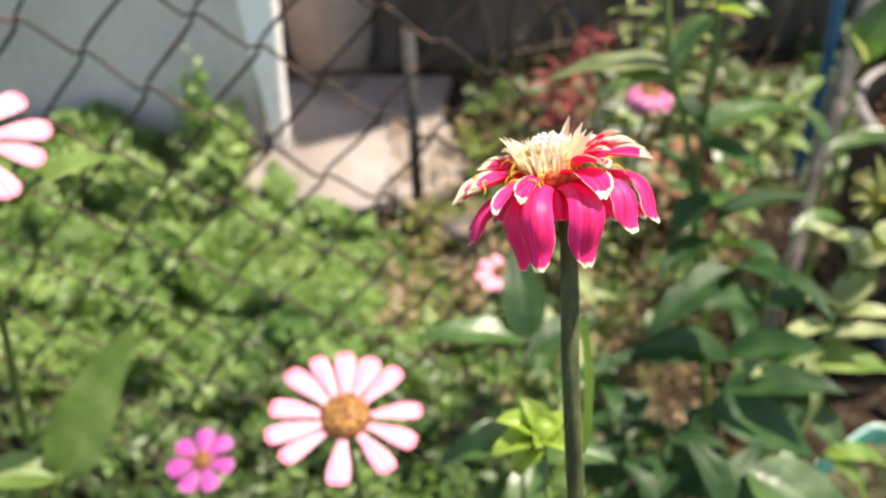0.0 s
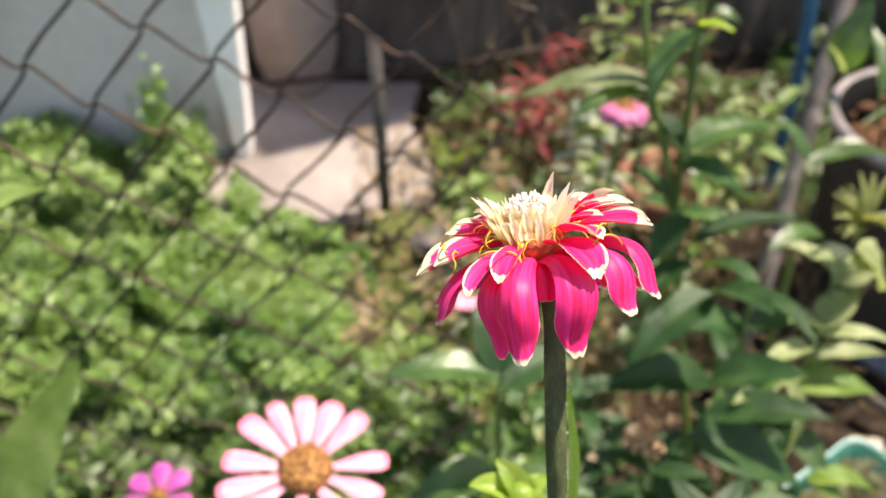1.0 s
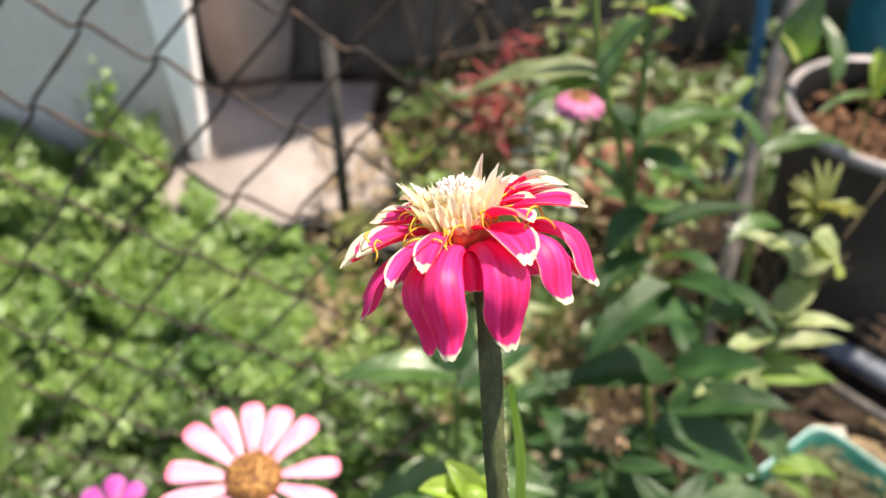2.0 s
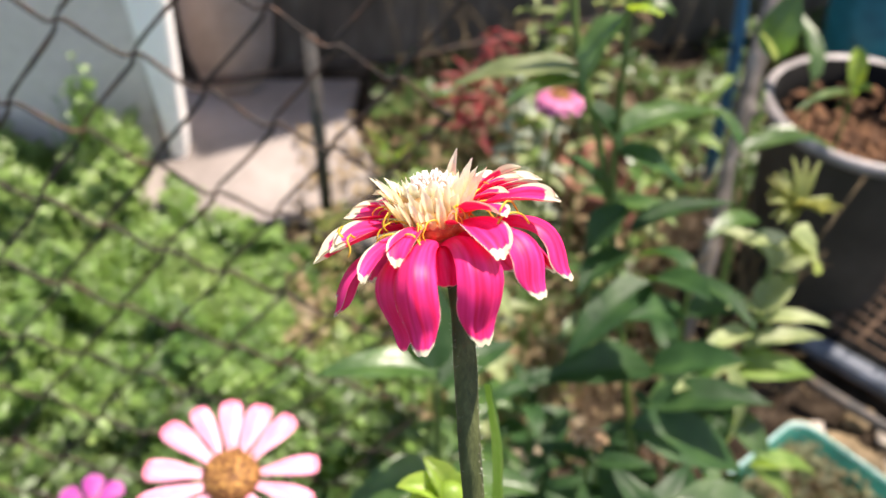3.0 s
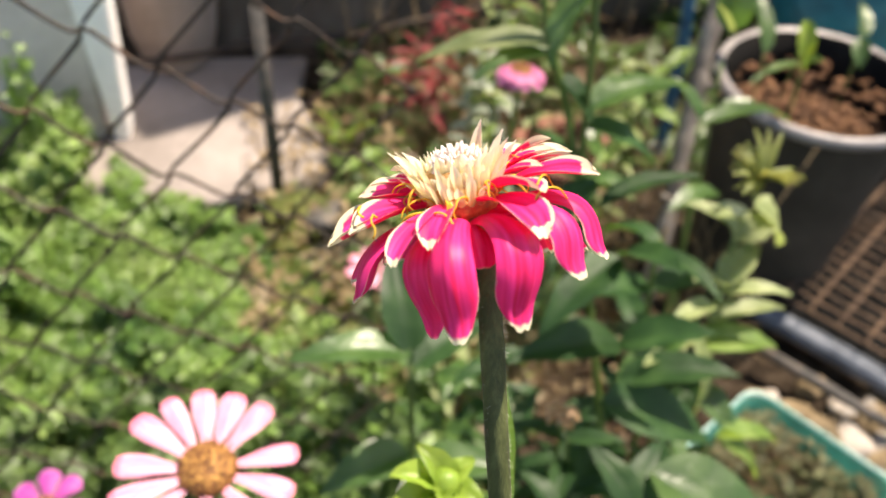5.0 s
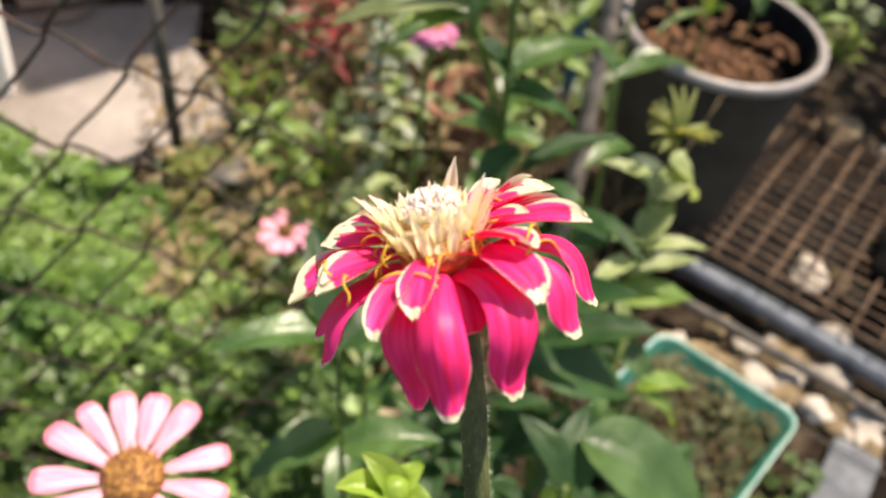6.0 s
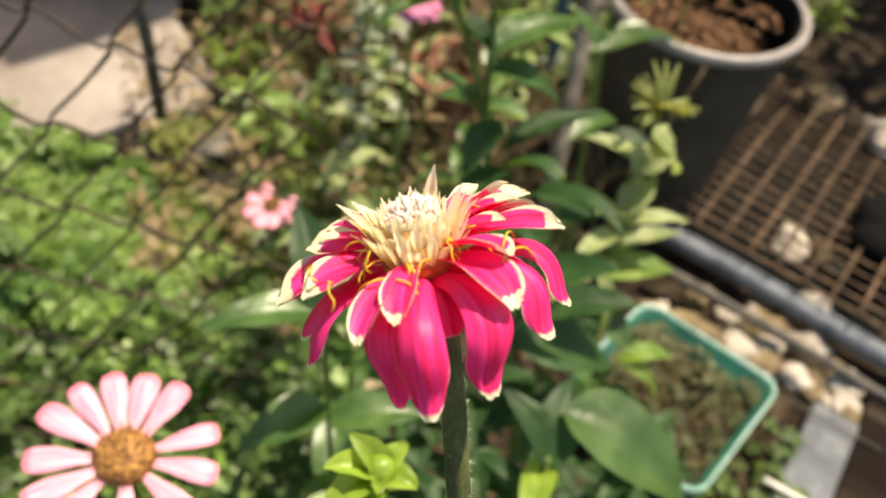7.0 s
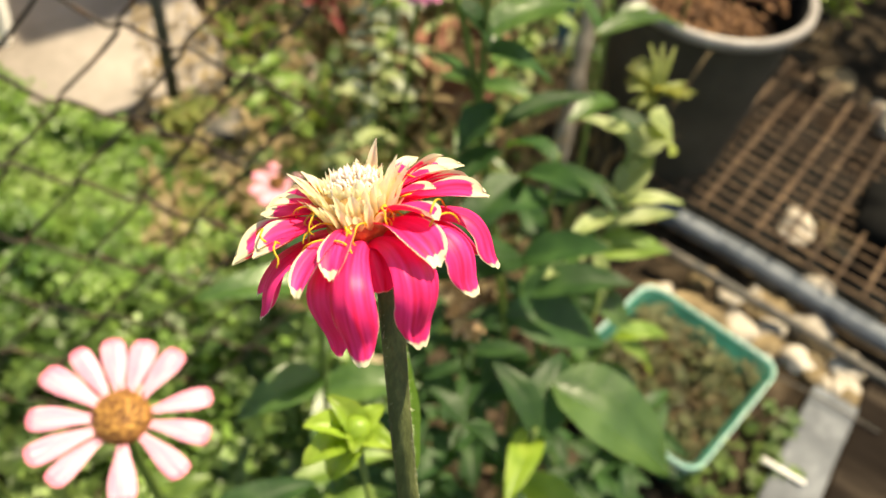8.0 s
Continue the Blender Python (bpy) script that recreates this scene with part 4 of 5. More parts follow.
open_zinnia("small salmon-pink zinnia in the bed", (0.066, 0.745, 0.325), (0.0, -0.1, 1), (0.07, 0.76, bed_z(0.07, 0.76)), 0.030, 8, M_PINK, turn=5, W=0.5, seed=18, gaps=(3,))


# ---- leafy plants ----
def leafy_plant(name, label, knots, nodes, L, W, material, stem_r=0.0035, turn=40.0, seed=1, rise=0.25, stem_m=M_STEM2, category="plant", spread=1.0, top=True):
    """A stem through knots with opposite pairs of leaves; nodes: fractions along the stem."""
    rnd = random.Random(seed)
    foot = Vector(knots[0])
    ob = thing(name, label, category, "", foot)
    part("stem", tube([Vector(k) - foot for k in knots], stem_r, stem_r * 0.6, sides=8, n=30), stem_m, ob)
    S = spline(knots, 100)
    for n, f in enumerate(nodes):
        p = S[min(100, int(f * 100))]
        a = radians(turn + 90 * n + rnd.uniform(-18, 18))
        s = 1.0 - 0.25 * max(0, f - 0.7) / 0.3
        for sg in (1, -1):
            l = L * s * rnd.uniform(0.8, 1.15)
            dv = Vector((math.cos(a) * sg, math.sin(a) * sg, rise + rnd.uniform(-0.2, 0.2))).normalized() * l * spread
            leaf(ob, p, p + dv, W * s * rnd.uniform(0.85, 1.15), material, rnd.uniform(-20, 20), rnd.uniform(0.3, 0.9), rnd.uniform(0.2, 0.5), 0.12)
    return ob


# tall dark-leaved plant beside the bloom
tall = thing("zinnia_plant", "tall green zinnia plant with paired dark leaves", "plant", "", (0.30, 0.50, bed_z(0.3, 0.5)))
tk = [(0.30, 0.50, bed_z(0.3, 0.5)), (0.272, 0.50, 0.22), (0.241, 0.51, 0.37), (0.220, 0.525, 0.471), (0.199, 0.545, 0.574), (0.184, 0.56, 0.639), (0.168, 0.57, 0.687), (0.159, 0.58, 0.723), (0.150, 0.60, 0.80)]
part("stem", tube([Vector(k) - Vector(tk[0]) for k in tk], 0.0036, 0.0022, sides=10, n=60), M_STEM2, tall)
bk = [(0.196, 0.548, 0.590), (0.1922, 0.555, 0.657), (0.190, 0.56, 0.706), (0.189, 0.57, 0.74), (0.189, 0.585, 0.82)]
part("stem", tube([Vector(k) - Vector(tk[0]) for k in bk], 0.0026, 0.0020, sides=8, n=30), M_STEM2, tall)
upper_leaves = (
    # pale top leaf: the sheen on its upper face is put into the colour
    ((0.166, 0.57, 0.695), (0.079, 0.59, 0.687), 0.022, -10, M_PALE),
    ((0.168, 0.57, 0.687), (0.112, 0.555, 0.690), 0.027, 10, M_LEAFM),
    ((0.172, 0.565, 0.672), (0.200, 0.545, 0.650), 0.022, 0, M_LEAF),
    ((0.189, 0.57, 0.736), (0.153, 0.55, 0.694), 0.036, 25, M_LEAFM),
    ((0.1925, 0.555, 0.648), (0.272, 0.585, 0.665), 0.038, -10, M_LEAFM),
    ((0.194, 0.55, 0.640), (0.250, 0.545, 0.622), 0.030, 0, M_LEAF),
    ((0.194, 0.55, 0.597), (0.167, 0.56, 0.637), 0.028, 15, M_LEAF),
    ((0.212, 0.54, 0.575), (0.290, 0.56, 0.599), 0.027, -15, M_LEAF),
    ((0.190, 0.57, 0.738), (0.208, 0.56, 0.744), 0.012, 0, M_LEAFY),
    ((0.190, 0.57, 0.738), (0.196, 0.555, 0.752), 0.010, 0, M_LEAFY),
    ((0.205, 0.54, 0.6), (0.172, 0.525, 0.575), 0.030, 10, M_LEAF),
    ((0.210, 0.535, 0.56), (0.165, 0.50, 0.565), 0.030, 20, M_LEAF),
)
lower_leaves = (
    ((0.222, 0.475, 0.424), (0.329, 0.46, 0.392), 0.054, 10, M_LEAF),
    ((0.24, 0.505, 0.462), (0.147, 0.47, 0.508), 0.040, -10, M_LEAF),
    ((0.238, 0.50, 0.465), (0.285, 0.47, 0.517), 0.034, 10, M_LEAF),
    ((0.228, 0.515, 0.55), (0.245, 0.47, 0.588), 0.032, 0, M_LEAF),
    ((0.226, 0.515, 0.548), (0.156, 0.47, 0.533), 0.034, 0, M_LEAF),
    ((0.245, 0.50, 0.42), (0.325, 0.475, 0.463), 0.038, 0, M_LEAF),
    ((0.25, 0.505, 0.4), (0.33, 0.55, 0.44), 0.03, 0, M_LEAFM),
    ((0.262, 0.5, 0.33), (0.2, 0.44, 0.36), 0.04, 0, M_LEAF),
    ((0.27, 0.5, 0.27), (0.35, 0.45, 0.3), 0.045, 0, M_LEAF),
)
for b, t, W, r, mm in upper_leaves + lower_leaves:
    leaf(tall, b, t, W, mm, r, 0.45, 0.3)
# side stem of the same plant
leafy_plant("zinnia_plant", "second upright green zinnia stem with dark leaves", [(0.33, 0.56, bed_z(0.33, 0.56)), (0.315, 0.56, 0.28), (0.295, 0.575, 0.42), (0.29, 0.58, 0.50)], (0.35, 0.55, 0.75, 0.95), 0.085, 0.028, M_LEAF, 0.0032, 15, 31)

# large leaf close to the fence side
big = thing("zinnia_plant", "green plant with one broad upright leaf by the fence", "plant", "", (-0.285, 0.37, bed_z(-0.285, 0.37)))
part("stem", tube([(0, 0, 0), (0.008, 0, 0.3), (0.012, 0.0, 0.49)], 0.003, 0.002, sides=8, n=20), M_STEM2, big)
leaf(big, (-0.273, 0.37, 0.475), (-0.208, 0.425, 0.580), 0.046, M_LEAFL, 35, 0.15, 0.35)
leaf(big, (-0.273, 0.37, 0.48), (-0.33, 0.36, 0.50), 0.034, M_LEAFL, 0, 0.4, 0.4)

# dark broad leaf left of the stem
lp = thing("zinnia_plant", "low zinnia plant with broad dark green leaves", "plant", "", (0.07, 0.42, bed_z(0.07, 0.42)))
part("stem", tube([(0, 0, 0), (0.0, 0.0, 0.3), (-0.012, 0.0, 0.57)], 0.003, 0.002, sides=8, n=20), M_STEM2, lp)
for b, t, W in (((0.058, 0.42, 0.57), (-0.012, 0.415, 0.592), 0.026), ((0.058, 0.42, 0.57), (0.052, 0.47, 0.615), 0.032), ((0.06, 0.42, 0.555), (0.11, 0.45, 0.57), 0.028), ((0.062, 0.42, 0.46), (0.0, 0.40, 0.47), 0.035), ((0.062, 0.42, 0.44), (0.13, 0.41, 0.46), 0.035), ((0.066, 0.42, 0.36), (0.05, 0.34, 0.39), 0.035), ((0.066, 0.42, 0.33), (0.09, 0.50, 0.36), 0.035)):
    leaf(lp, b, t, W, M_LEAFM if W in (0.026, 0.035) else M_LEAF, 0, 0.5, 0.3)

# light-leaved plant by the tray
rp = thing("leafy_shrub", "light green young shrub with soft oval leaves", "plant", "", (0.36, 0.60, bed_z(0.36, 0.6)))
part("stem", tube([(0, 0, 0), (-0.01, -0.02, 0.25), (-0.005, -0.035, 0.40), (0.01, 0.0, 0.52)], 0.0035, 0.002, sides=8, n=24), M_STEM2, rp)
for b, t, W, mm in (((0.335, 0.55, 0.395), (0.420, 0.550, 0.402), 0.034, M_LEAFL), ((0.35, 0.565, 0.41), (0.425, 0.572, 0.428), 0.018, M_PALE), ((0.35, 0.56, 0.40), (0.315, 0.53, 0.43), 0.018, M_PALE),
                    ((0.355, 0.57, 0.45), (0.395, 0.60, 0.475), 0.026, M_PALE), ((0.355, 0.57, 0.45), (0.325, 0.56, 0.478), 0.018, M_PALE), ((0.36, 0.58, 0.49), (0.41, 0.61, 0.50), 0.030, M_PALE),
                    ((0.36, 0.585, 0.50), (0.32, 0.60, 0.53), 0.018, M_PALE), ((0.345, 0.55, 0.36), (0.30, 0.52, 0.36), 0.028, M_LEAF), ((0.345, 0.55, 0.34), (0.38, 0.50, 0.33), 0.030, M_LEAFM), ((0.345, 0.57, 0.30), (0.29, 0.56, 0.32), 0.035, M_LEAF)):
    leaf(rp, b, t, W * 1.15, mm, 0, 0.5, 0.35)
for b, t, W, mm in (((0.385, 0.61, 0.505), (0.425, 0.60, 0.472), 0.040, M_PALE), ((0.320, 0.53, 0.430), (0.350, 0.50, 0.347), 0.020, M_PALE), ((0.30, 0.52, 0.415), (0.2684, 0.50, 0.450), 0.015, M_PALE), ((0.352, 0.565, 0.43), (0.295, 0.53, 0.462), 0.018, M_PALE), ((0.355, 0.57, 0.44), (0.41, 0.555, 0.462), 0.016, M_PALE), ((0.35, 0.56, 0.37), (0.33, 0.51, 0.36), 0.026, M_LEAF), ((0.36, 0.585, 0.51), (0.335, 0.575, 0.535), 0.014, M_PALE)):
    leaf(rp, b, t, W * 1.15, mm, 0, 0.5, 0.35)
# star of narrow leaves
st = thing("leafy_shrub", "yellow-green shoot with a star of narrow leaves", "plant", "", (0.42, 0.63, bed_z(0.42, 0.63)))
part("stem", tube([(0, 0, 0), (-0.02, -0.02, 0.3), (-0.036, -0.035, 0.53)], 0.003, 0.0018, sides=8, n=20), M_STEM2, st)
for n in range(24):
    a = n * 2.4
    c0 = Vector((0.3765, 0.600, 0.542))
    leaf(st, c0, c0 + Vector((math.cos(a) * 0.025, math.sin(a) * 0.025, 0.002 + 0.011 * (n % 4))), 0.0055, M_OLIVE, 0, 0.5, 0.4)
# leaf plant in front of the pot
pp = thing("leafy_shrub", "slim plant with pale pointed leaves before the pot", "plant", "", (0.46, 0.75, bed_z(0.46, 0.75)))
part("stem", tube([(0, 0, 0), (-0.04, -0.01, 0.3), (-0.074, -0.01, 0.53)], 0.003, 0.002, sides=8, n=24), M_STEM2, pp)
for b, t, W, mm in (((0.386, 0.74, 0.500), (0.519, 0.79, 0.495), 0.024, M_LEAFM), ((0.386, 0.74, 0.500), (0.362, 0.76, 0.545), 0.022, M_LEAFM), ((0.386, 0.74, 0.515), (0.372, 0.72, 0.530), 0.016, M_LEAF),
                    ((0.42, 0.73, 0.42), (0.36, 0.70, 0.44), 0.03, M_LEAFM), ((0.42, 0.73, 0.40), (0.47, 0.69, 0.40), 0.028, M_LEAF)):
    leaf(pp, b, t, W, mm, 0, 0.5, 0.35)
# pale broad-leaved shoot standing before the pot's rim
tl = thing("leafy_shrub", "tall shoot with broad pale green top leaves", "plant", "", (0.485, 0.84, bed_z(0.485, 0.84)))
part("stem", tube([(0, 0, 0), (-0.015, 0.0, 0.3), (-0.033, 0.012, 0.545)], 0.003, 0.002, sides=8, n=20), M_STEM2, tl)
for b, t, W, mm in (((0.4517, 0.858, 0.533), (0.464, 0.87, 0.606), 0.044, M_LEAFM), ((0.453, 0.85, 0.53), (0.425, 0.84, 0.575), 0.014, M_PALE), ((0.464, 0.846, 0.44), (0.44, 0.82, 0.455), 0.022, M_LEAFM), ((0.464, 0.846, 0.44), (0.505, 0.85, 0.45), 0.020, M_LEAFM)):
    leaf(tl, b, t, W, mm, 0, 0.3, 0.25)
# bright broad leaves below the bloom; the widest is darkened for passing shade
bp_ = thing("zinnia_plant", "low plant with broad dark and yellow-green leaves", "plant", "", (0.19, 0.33, bed_z(0.19, 0.33)))
part("stem", tube([(0, 0, 0), (0.0, 0.0, 0.25), (0.005, 0.01, 0.50)], 0.0035, 0.0025, sides=8, n=20), M_STEM2, bp_)
for b, t, W, mm in (((0.213, 0.368, 0.492), (0.304, 0.304, 0.462), 0.068, M_LEAFM), ((0.20, 0.35, 0.46), (0.165, 0.30, 0.49), 0.024, M_LEAFY), ((0.195, 0.34, 0.47), (0.23, 0.39, 0.50), 0.035, M_LEAF), ((0.193, 0.335, 0.42), (0.24, 0.28, 0.42), 0.032, M_LEAFY), ((0.195, 0.34, 0.49), (0.175, 0.375, 0.52), 0.024, M_LEAF), ((0.19, 0.33, 0.36), (0.11, 0.31, 0.38), 0.045, M_LEAF), ((0.19, 0.33, 0.34), (0.27, 0.33, 0.35), 0.045, M_LEAF), ((0.19, 0.33, 0.38), (0.19, 0.25, 0.39), 0.04, M_LEAFL)):
    leaf(bp_, b, t, W, mm, 0, 0.5, 0.3)
ft = thing("feathery_plant", "yellow-green feathery plant behind the grey pot", "plant", "", (1.22, 1.30, bed_z(1.22, 1.30)))
part("stem", tube([(0, 0, 0), (-0.01, 0.0, 0.06), (-0.02, 0.0, 0.13)], 0.003, 0.002, sides=6, n=10), M_STRAW, ft)
for n in range(26):
    a = n * 2.4
    c0 = Vector((1.20, 1.30, 0.07 + 0.0028 * n))
    leaf(ft, c0, c0 + Vector((math.cos(a) * 0.045, math.sin(a) * 0.045, 0.02)), 0.010, M_OLIVE if n % 3 else M_LEAFY, 0, 0.6, 0.4)
# filler garden plants behind
rnd = random.Random(77)
for n, (x, y, h, mm) in enumerate(((0.12, 0.62, 0.36, M_LEAFM), (0.16, 0.78, 0.34, M_PALE), (0.32, 0.86, 0.40, M_LEAFM), (0.40, 0.95, 0.45, M_LEAFL), (0.22, 1.02, 0.28, M_PALE), (0.30, 1.20, 0.34, M_DRY), (0.45, 1.25, 0.46, M_DRY), (0.36, 1.45, 0.45, M_DRY), (0.15, 0.50, 0.34, M_LEAF), (0.55, 1.5, 0.5, M_LEAFM), (0.12, 1.15, 0.16, M_LEAFL), (1.15, 1.45, 0.45, M_LEAFL), (1.02, 1.22, 0.40, M_LEAFL), (0.42, 0.46, 0.24, M_LEAF))):
    leafy_plant("garden_plant", "withered brown garden plant with drooping leaves" if mm is M_DRY else "bushy green garden plant with mixed leaves", [(x, y, bed_z(x, y)), (x + rnd.uniform(-0.02, 0.02), y, h * 0.5), (x + rnd.uniform(-0.04, 0.04), y + rnd.uniform(-0.03, 0.03), h)], (0.25, 0.4, 0.55, 0.7, 0.85, 0.98), 0.065, 0.024, mm, 0.003, rnd.uniform(0, 180), n + 50)
# young shoot leaning over the tray's corner
ys_ = thing("leafy_shrub", "young pale green shoot leaning over the tray", "plant", "", (0.35, 0.50, bed_z(0.35, 0.50)))
part("stem", tube([(0, 0, 0), (-0.005, 0.0, 0.2), (0.006, -0.004, 0.33 - bed_z(0.35, 0.50))], 0.0026, 0.0018, sides=8, n=16), M_STEM2, ys_)
for b, t, W, mm in (((0.357, 0.498, 0.326), (0.449, 0.52, 0.297), 0.024, M_LEAFL), ((0.356, 0.496, 0.327), (0.416, 0.48, 0.287), 0.026, M_LEAFL), ((0.356, 0.496, 0.33), (0.37, 0.485, 0.345), 0.010, M_LEAFY), ((0.354, 0.498, 0.28), (0.40, 0.47, 0.262), 0.022, M_LEAFM), ((0.354, 0.498, 0.28), (0.31, 0.50, 0.28), 0.022, M_LEAFM)):
    leaf(ys_, b, t, W, mm, 0, 0.5, 0.35)
# low leafy plants under the blooms
for n, (x, y, h, mm) in enumerate(((0.02, 0.30, 0.42, M_LEAFL), (0.09, 0.27, 0.44, M_LEAFY), (0.13, 0.35, 0.44, M_LEAF), (0.14, 0.24, 0.40, M_LEAF), (0.22, 0.44, 0.40, M_LEAF), (0.05, 0.37, 0.40, M_LEAFL), (0.20, 0.24, 0.36, M_LEAF), (0.29, 0.40, 0.33, M_LEAF), (-0.06, 0.40, 0.30, M_LEAFL), (0.36, 0.44, 0.26, M_LEAF), (0.25, 0.55, 0.34, M_LEAF), (0.30, 0.48, 0.30, M_LEAFM), (0.18, 0.57, 0.34, M_LEAF), (0.33, 0.36, 0.30, M_LEAF), (0.27, 0.33, 0.36, M_LEAF))):
    leafy_plant("low_plant", "low leafy green plant crowding under the zinnias", [(x, y, bed_z(x, y)), (x + rnd.uniform(-0.02, 0.02), y, h * 0.5), (x + rnd.uniform(-0.03, 0.03), y + rnd.uniform(-0.03, 0.03), h)], (0.3, 0.45, 0.6, 0.72, 0.84, 0.93, 1.0), 0.055, 0.024, mm, 0.0025, rnd.uniform(0, 180), n + 150, rise=0.35)
# tall thin weeds with small pale leaves before the dark backdrop
for k, (x, y, h, mm) in enumerate(((0.235, 0.98, 0.60, M_PALE), (0.215, 0.97, 0.44, M_SILVER), (0.27, 1.08, 0.54, M_LEAFL), (0.43, 0.97, 0.42, M_PALE), (0.33, 1.05, 0.52, M_PALE))):
    leafy_plant("tall_weed", "tall thin weed with small pale leaves", [(x, y, bed_z(x, y)), (x - 0.01, y, h * 0.5), (x + 0.015 * (k % 3 - 1), y + 0.01, h)], (0.45, 0.55, 0.63, 0.7, 0.76, 0.82, 0.87, 0.91, 0.95, 0.99), 0.032, 0.014, mm, 0.0022, 35 * k, 410 + k, rise=0.35)
# pale-leaved, strap-leaved and dried plants in the middle distance
leafy_plant("silver_plant", "pale silvery-leaved bushy plant", [(0.295, 1.15, bed_z(0.3, 1.15)), (0.29, 1.15, 0.16), (0.285, 1.16, 0.32)], (0.3, 0.42, 0.54, 0.64, 0.74, 0.82, 0.9, 0.98), 0.06, 0.022, M_SILVER, 0.003, 10, 201)
for k, (x, y, n0) in enumerate(((0.075, 1.37, 9), (0.125, 1.29, 8), (0.19, 1.16, 7))):
    ob = thing("strap_plant", "tuft of bright green strap leaves in the bed", "plant", "", (x, y, bed_z(x, y)))
    for n in range(n0):
        a = n * 2.4 + k
        leaf(ob, (x, y, bed_z(x, y)), (x + 0.05 * math.cos(a), y + 0.05 * math.sin(a), 0.07 + 0.02 * (n % 3)), 0.012, M_LEAFY if n % 2 else M_LEAFL, 0, 0.9, 0.4, rise=0.6)
for k, (x, y, h) in enumerate(((0.09, 1.06, 0.12), (0.03, 0.98, 0.10), (0.17, 0.93, 0.16), (0.26, 1.30, 0.22), (0.14, 1.22, 0.14), (0.33, 1.08, 0.26))):
    leafy_plant("dried_plant", "dried tan plant with curled dead leaves", [(x, y, bed_z(x, y)), (x + 0.01, y, h * 0.5), (x + 0.03 * (k % 3 - 1), y + 0.02, h)], (0.3, 0.5, 0.65, 0.8, 0.92, 1.0), 0.034, 0.013, M_STRAW, 0.0016, 50 * k, 330 + k, stem_m=M_DRY)
rnd = random.Random(303)
clumps = {}
for n in range(340):
    x, y = rnd.uniform(0.08, 0.62), rnd.uniform(0.80, 1.65)
    h = 0.05 + 0.30 * rnd.random() ** 2
    dx, dy = rnd.uniform(-0.12, 0.12), rnd.uniform(-0.08, 0.08)
    key = (int((x - 0.08) / 0.135), int((y - 0.80) / 0.17))
    if key not in clumps:
        o = (0.1475 + 0.135 * key[0], 0.885 + 0.17 * key[1], bed_z(0.1475 + 0.135 * key[0], 0.885 + 0.17 * key[1]))
        clumps[key] = (thing("dry_stalks", "clump of thin dry brown stalks among the plants", "stalks", "dry stalks in the bed", o), Vector(o))
    ob, o = clumps[key]
    part("stalk", tube([Vector(q) - o for q in ((x, y, bed_z(x, y) - 0.004), (x + dx * 0.3, y + dy * 0.3, h * 0.6), (x + dx, y + dy, h))], rnd.uniform(0.0008, 0.002), 0.0006, sides=5, n=8), M_STRAW, ob)
weed_patch("pale_litter", 900, lambda r: (r.uniform(-0.10, 0.5), r.uniform(0.78, 1.5)), lambda x, y: 0.06 + 0.08 * noise.noise((x * 5, y * 5, 2)), (0.008, 0.02), M_STRAW, "pale dry leaves and husks caught among the plants", 23, 0.9, (1, 1, 2))
# crimson plant
for k, (x, y, h) in enumerate(((0.19, 1.40, 0.20), (0.25, 1.44, 0.25), (0.22, 1.36, 0.16))):
    leafy_plant("crimson_plant", "dark crimson feathery foliage plant", [(x, y, bed_z(x, y)), (x, y, h * 0.6), (x + 0.02, y, h)], (0.35, 0.5, 0.6, 0.7, 0.78, 0.86, 0.92, 0.99), 0.06, 0.010, M_RED, 0.003, 20, 90 + k, stem_m=M_TERRA)


# ---- pot, tray and clutter ----
pot = thing("flower_pot", "large dark grey plastic pot with pale rim and soil", "pot", "", (0.738, 1.066, bed_z(0.738, 1.066) - 0.004))
pot.scale = (1.052, 1.052, 1.0)
part("body", lathe([(0.001, 0.0), (0.096, 0.0), (0.100, 0.006), (0.115, 0.175), (0.131, 0.347), (0.1315, 0.364)], 48), M_POT, pot)
# the pot's inner shade is painted as a black wall
part("inner_wall", lathe([(0.1313, 0.3655), (0.1285, 0.3645), (0.1235, 0.30), (0.118, 0.255)], 48), M_BLACK, pot, "inside of the pot, its shade put into the black")
part("rim", lathe([(0.129, 0.349), (0.140, 0.351), (0.1445, 0.357), (0.1435, 0.365), (0.139, 0.369), (0.135, 0.3685), (0.1312, 0.366)], 48), M_RIM, pot, "pale worn plastic rim")
bm = bmesh.new()
bmesh.ops.create_grid(bm, x_segments=28, y_segments=28, size=0.13)
for v in list(bm.verts):
    if v.co.length > 0.121:
        bm.verts.remove(v)
for v in bm.verts:
    v.co.z = 0.282 + 0.016 * noise.noise(v.co * 30) + 0.012 * noise.noise(v.co * 75)
part("soil", bm, M_POTSOIL, pot, "crumbly reddish-brown soil")
crumbs = thing("soil_crumbs", "loose brown soil lumps and coir in the pot", "soil", "", (0.738, 1.066, 0.265))
rnd = random.Random(5)
ch = []
for n in range(130):
    a, r = rnd.uniform(0, 6.283), 0.115 * math.sqrt(rnd.random())
    b = blob(rnd.uniform(0.004, 0.011), (1, 0.8, 0.6), n, 1, 0.4)
    o = Vector((r * math.cos(a), r * math.sin(a), 0.030 + rnd.uniform(0, 0.008)))
    vs = [v.co + o for v in b.verts]
    b.verts.index_update()
    ch.append((vs, [tuple(v.index for v in f.verts) for f in b.faces]))
    b.free()
tagged(part("lump", merge(ch), M_POTSOIL, crumbs), kind="stuff")
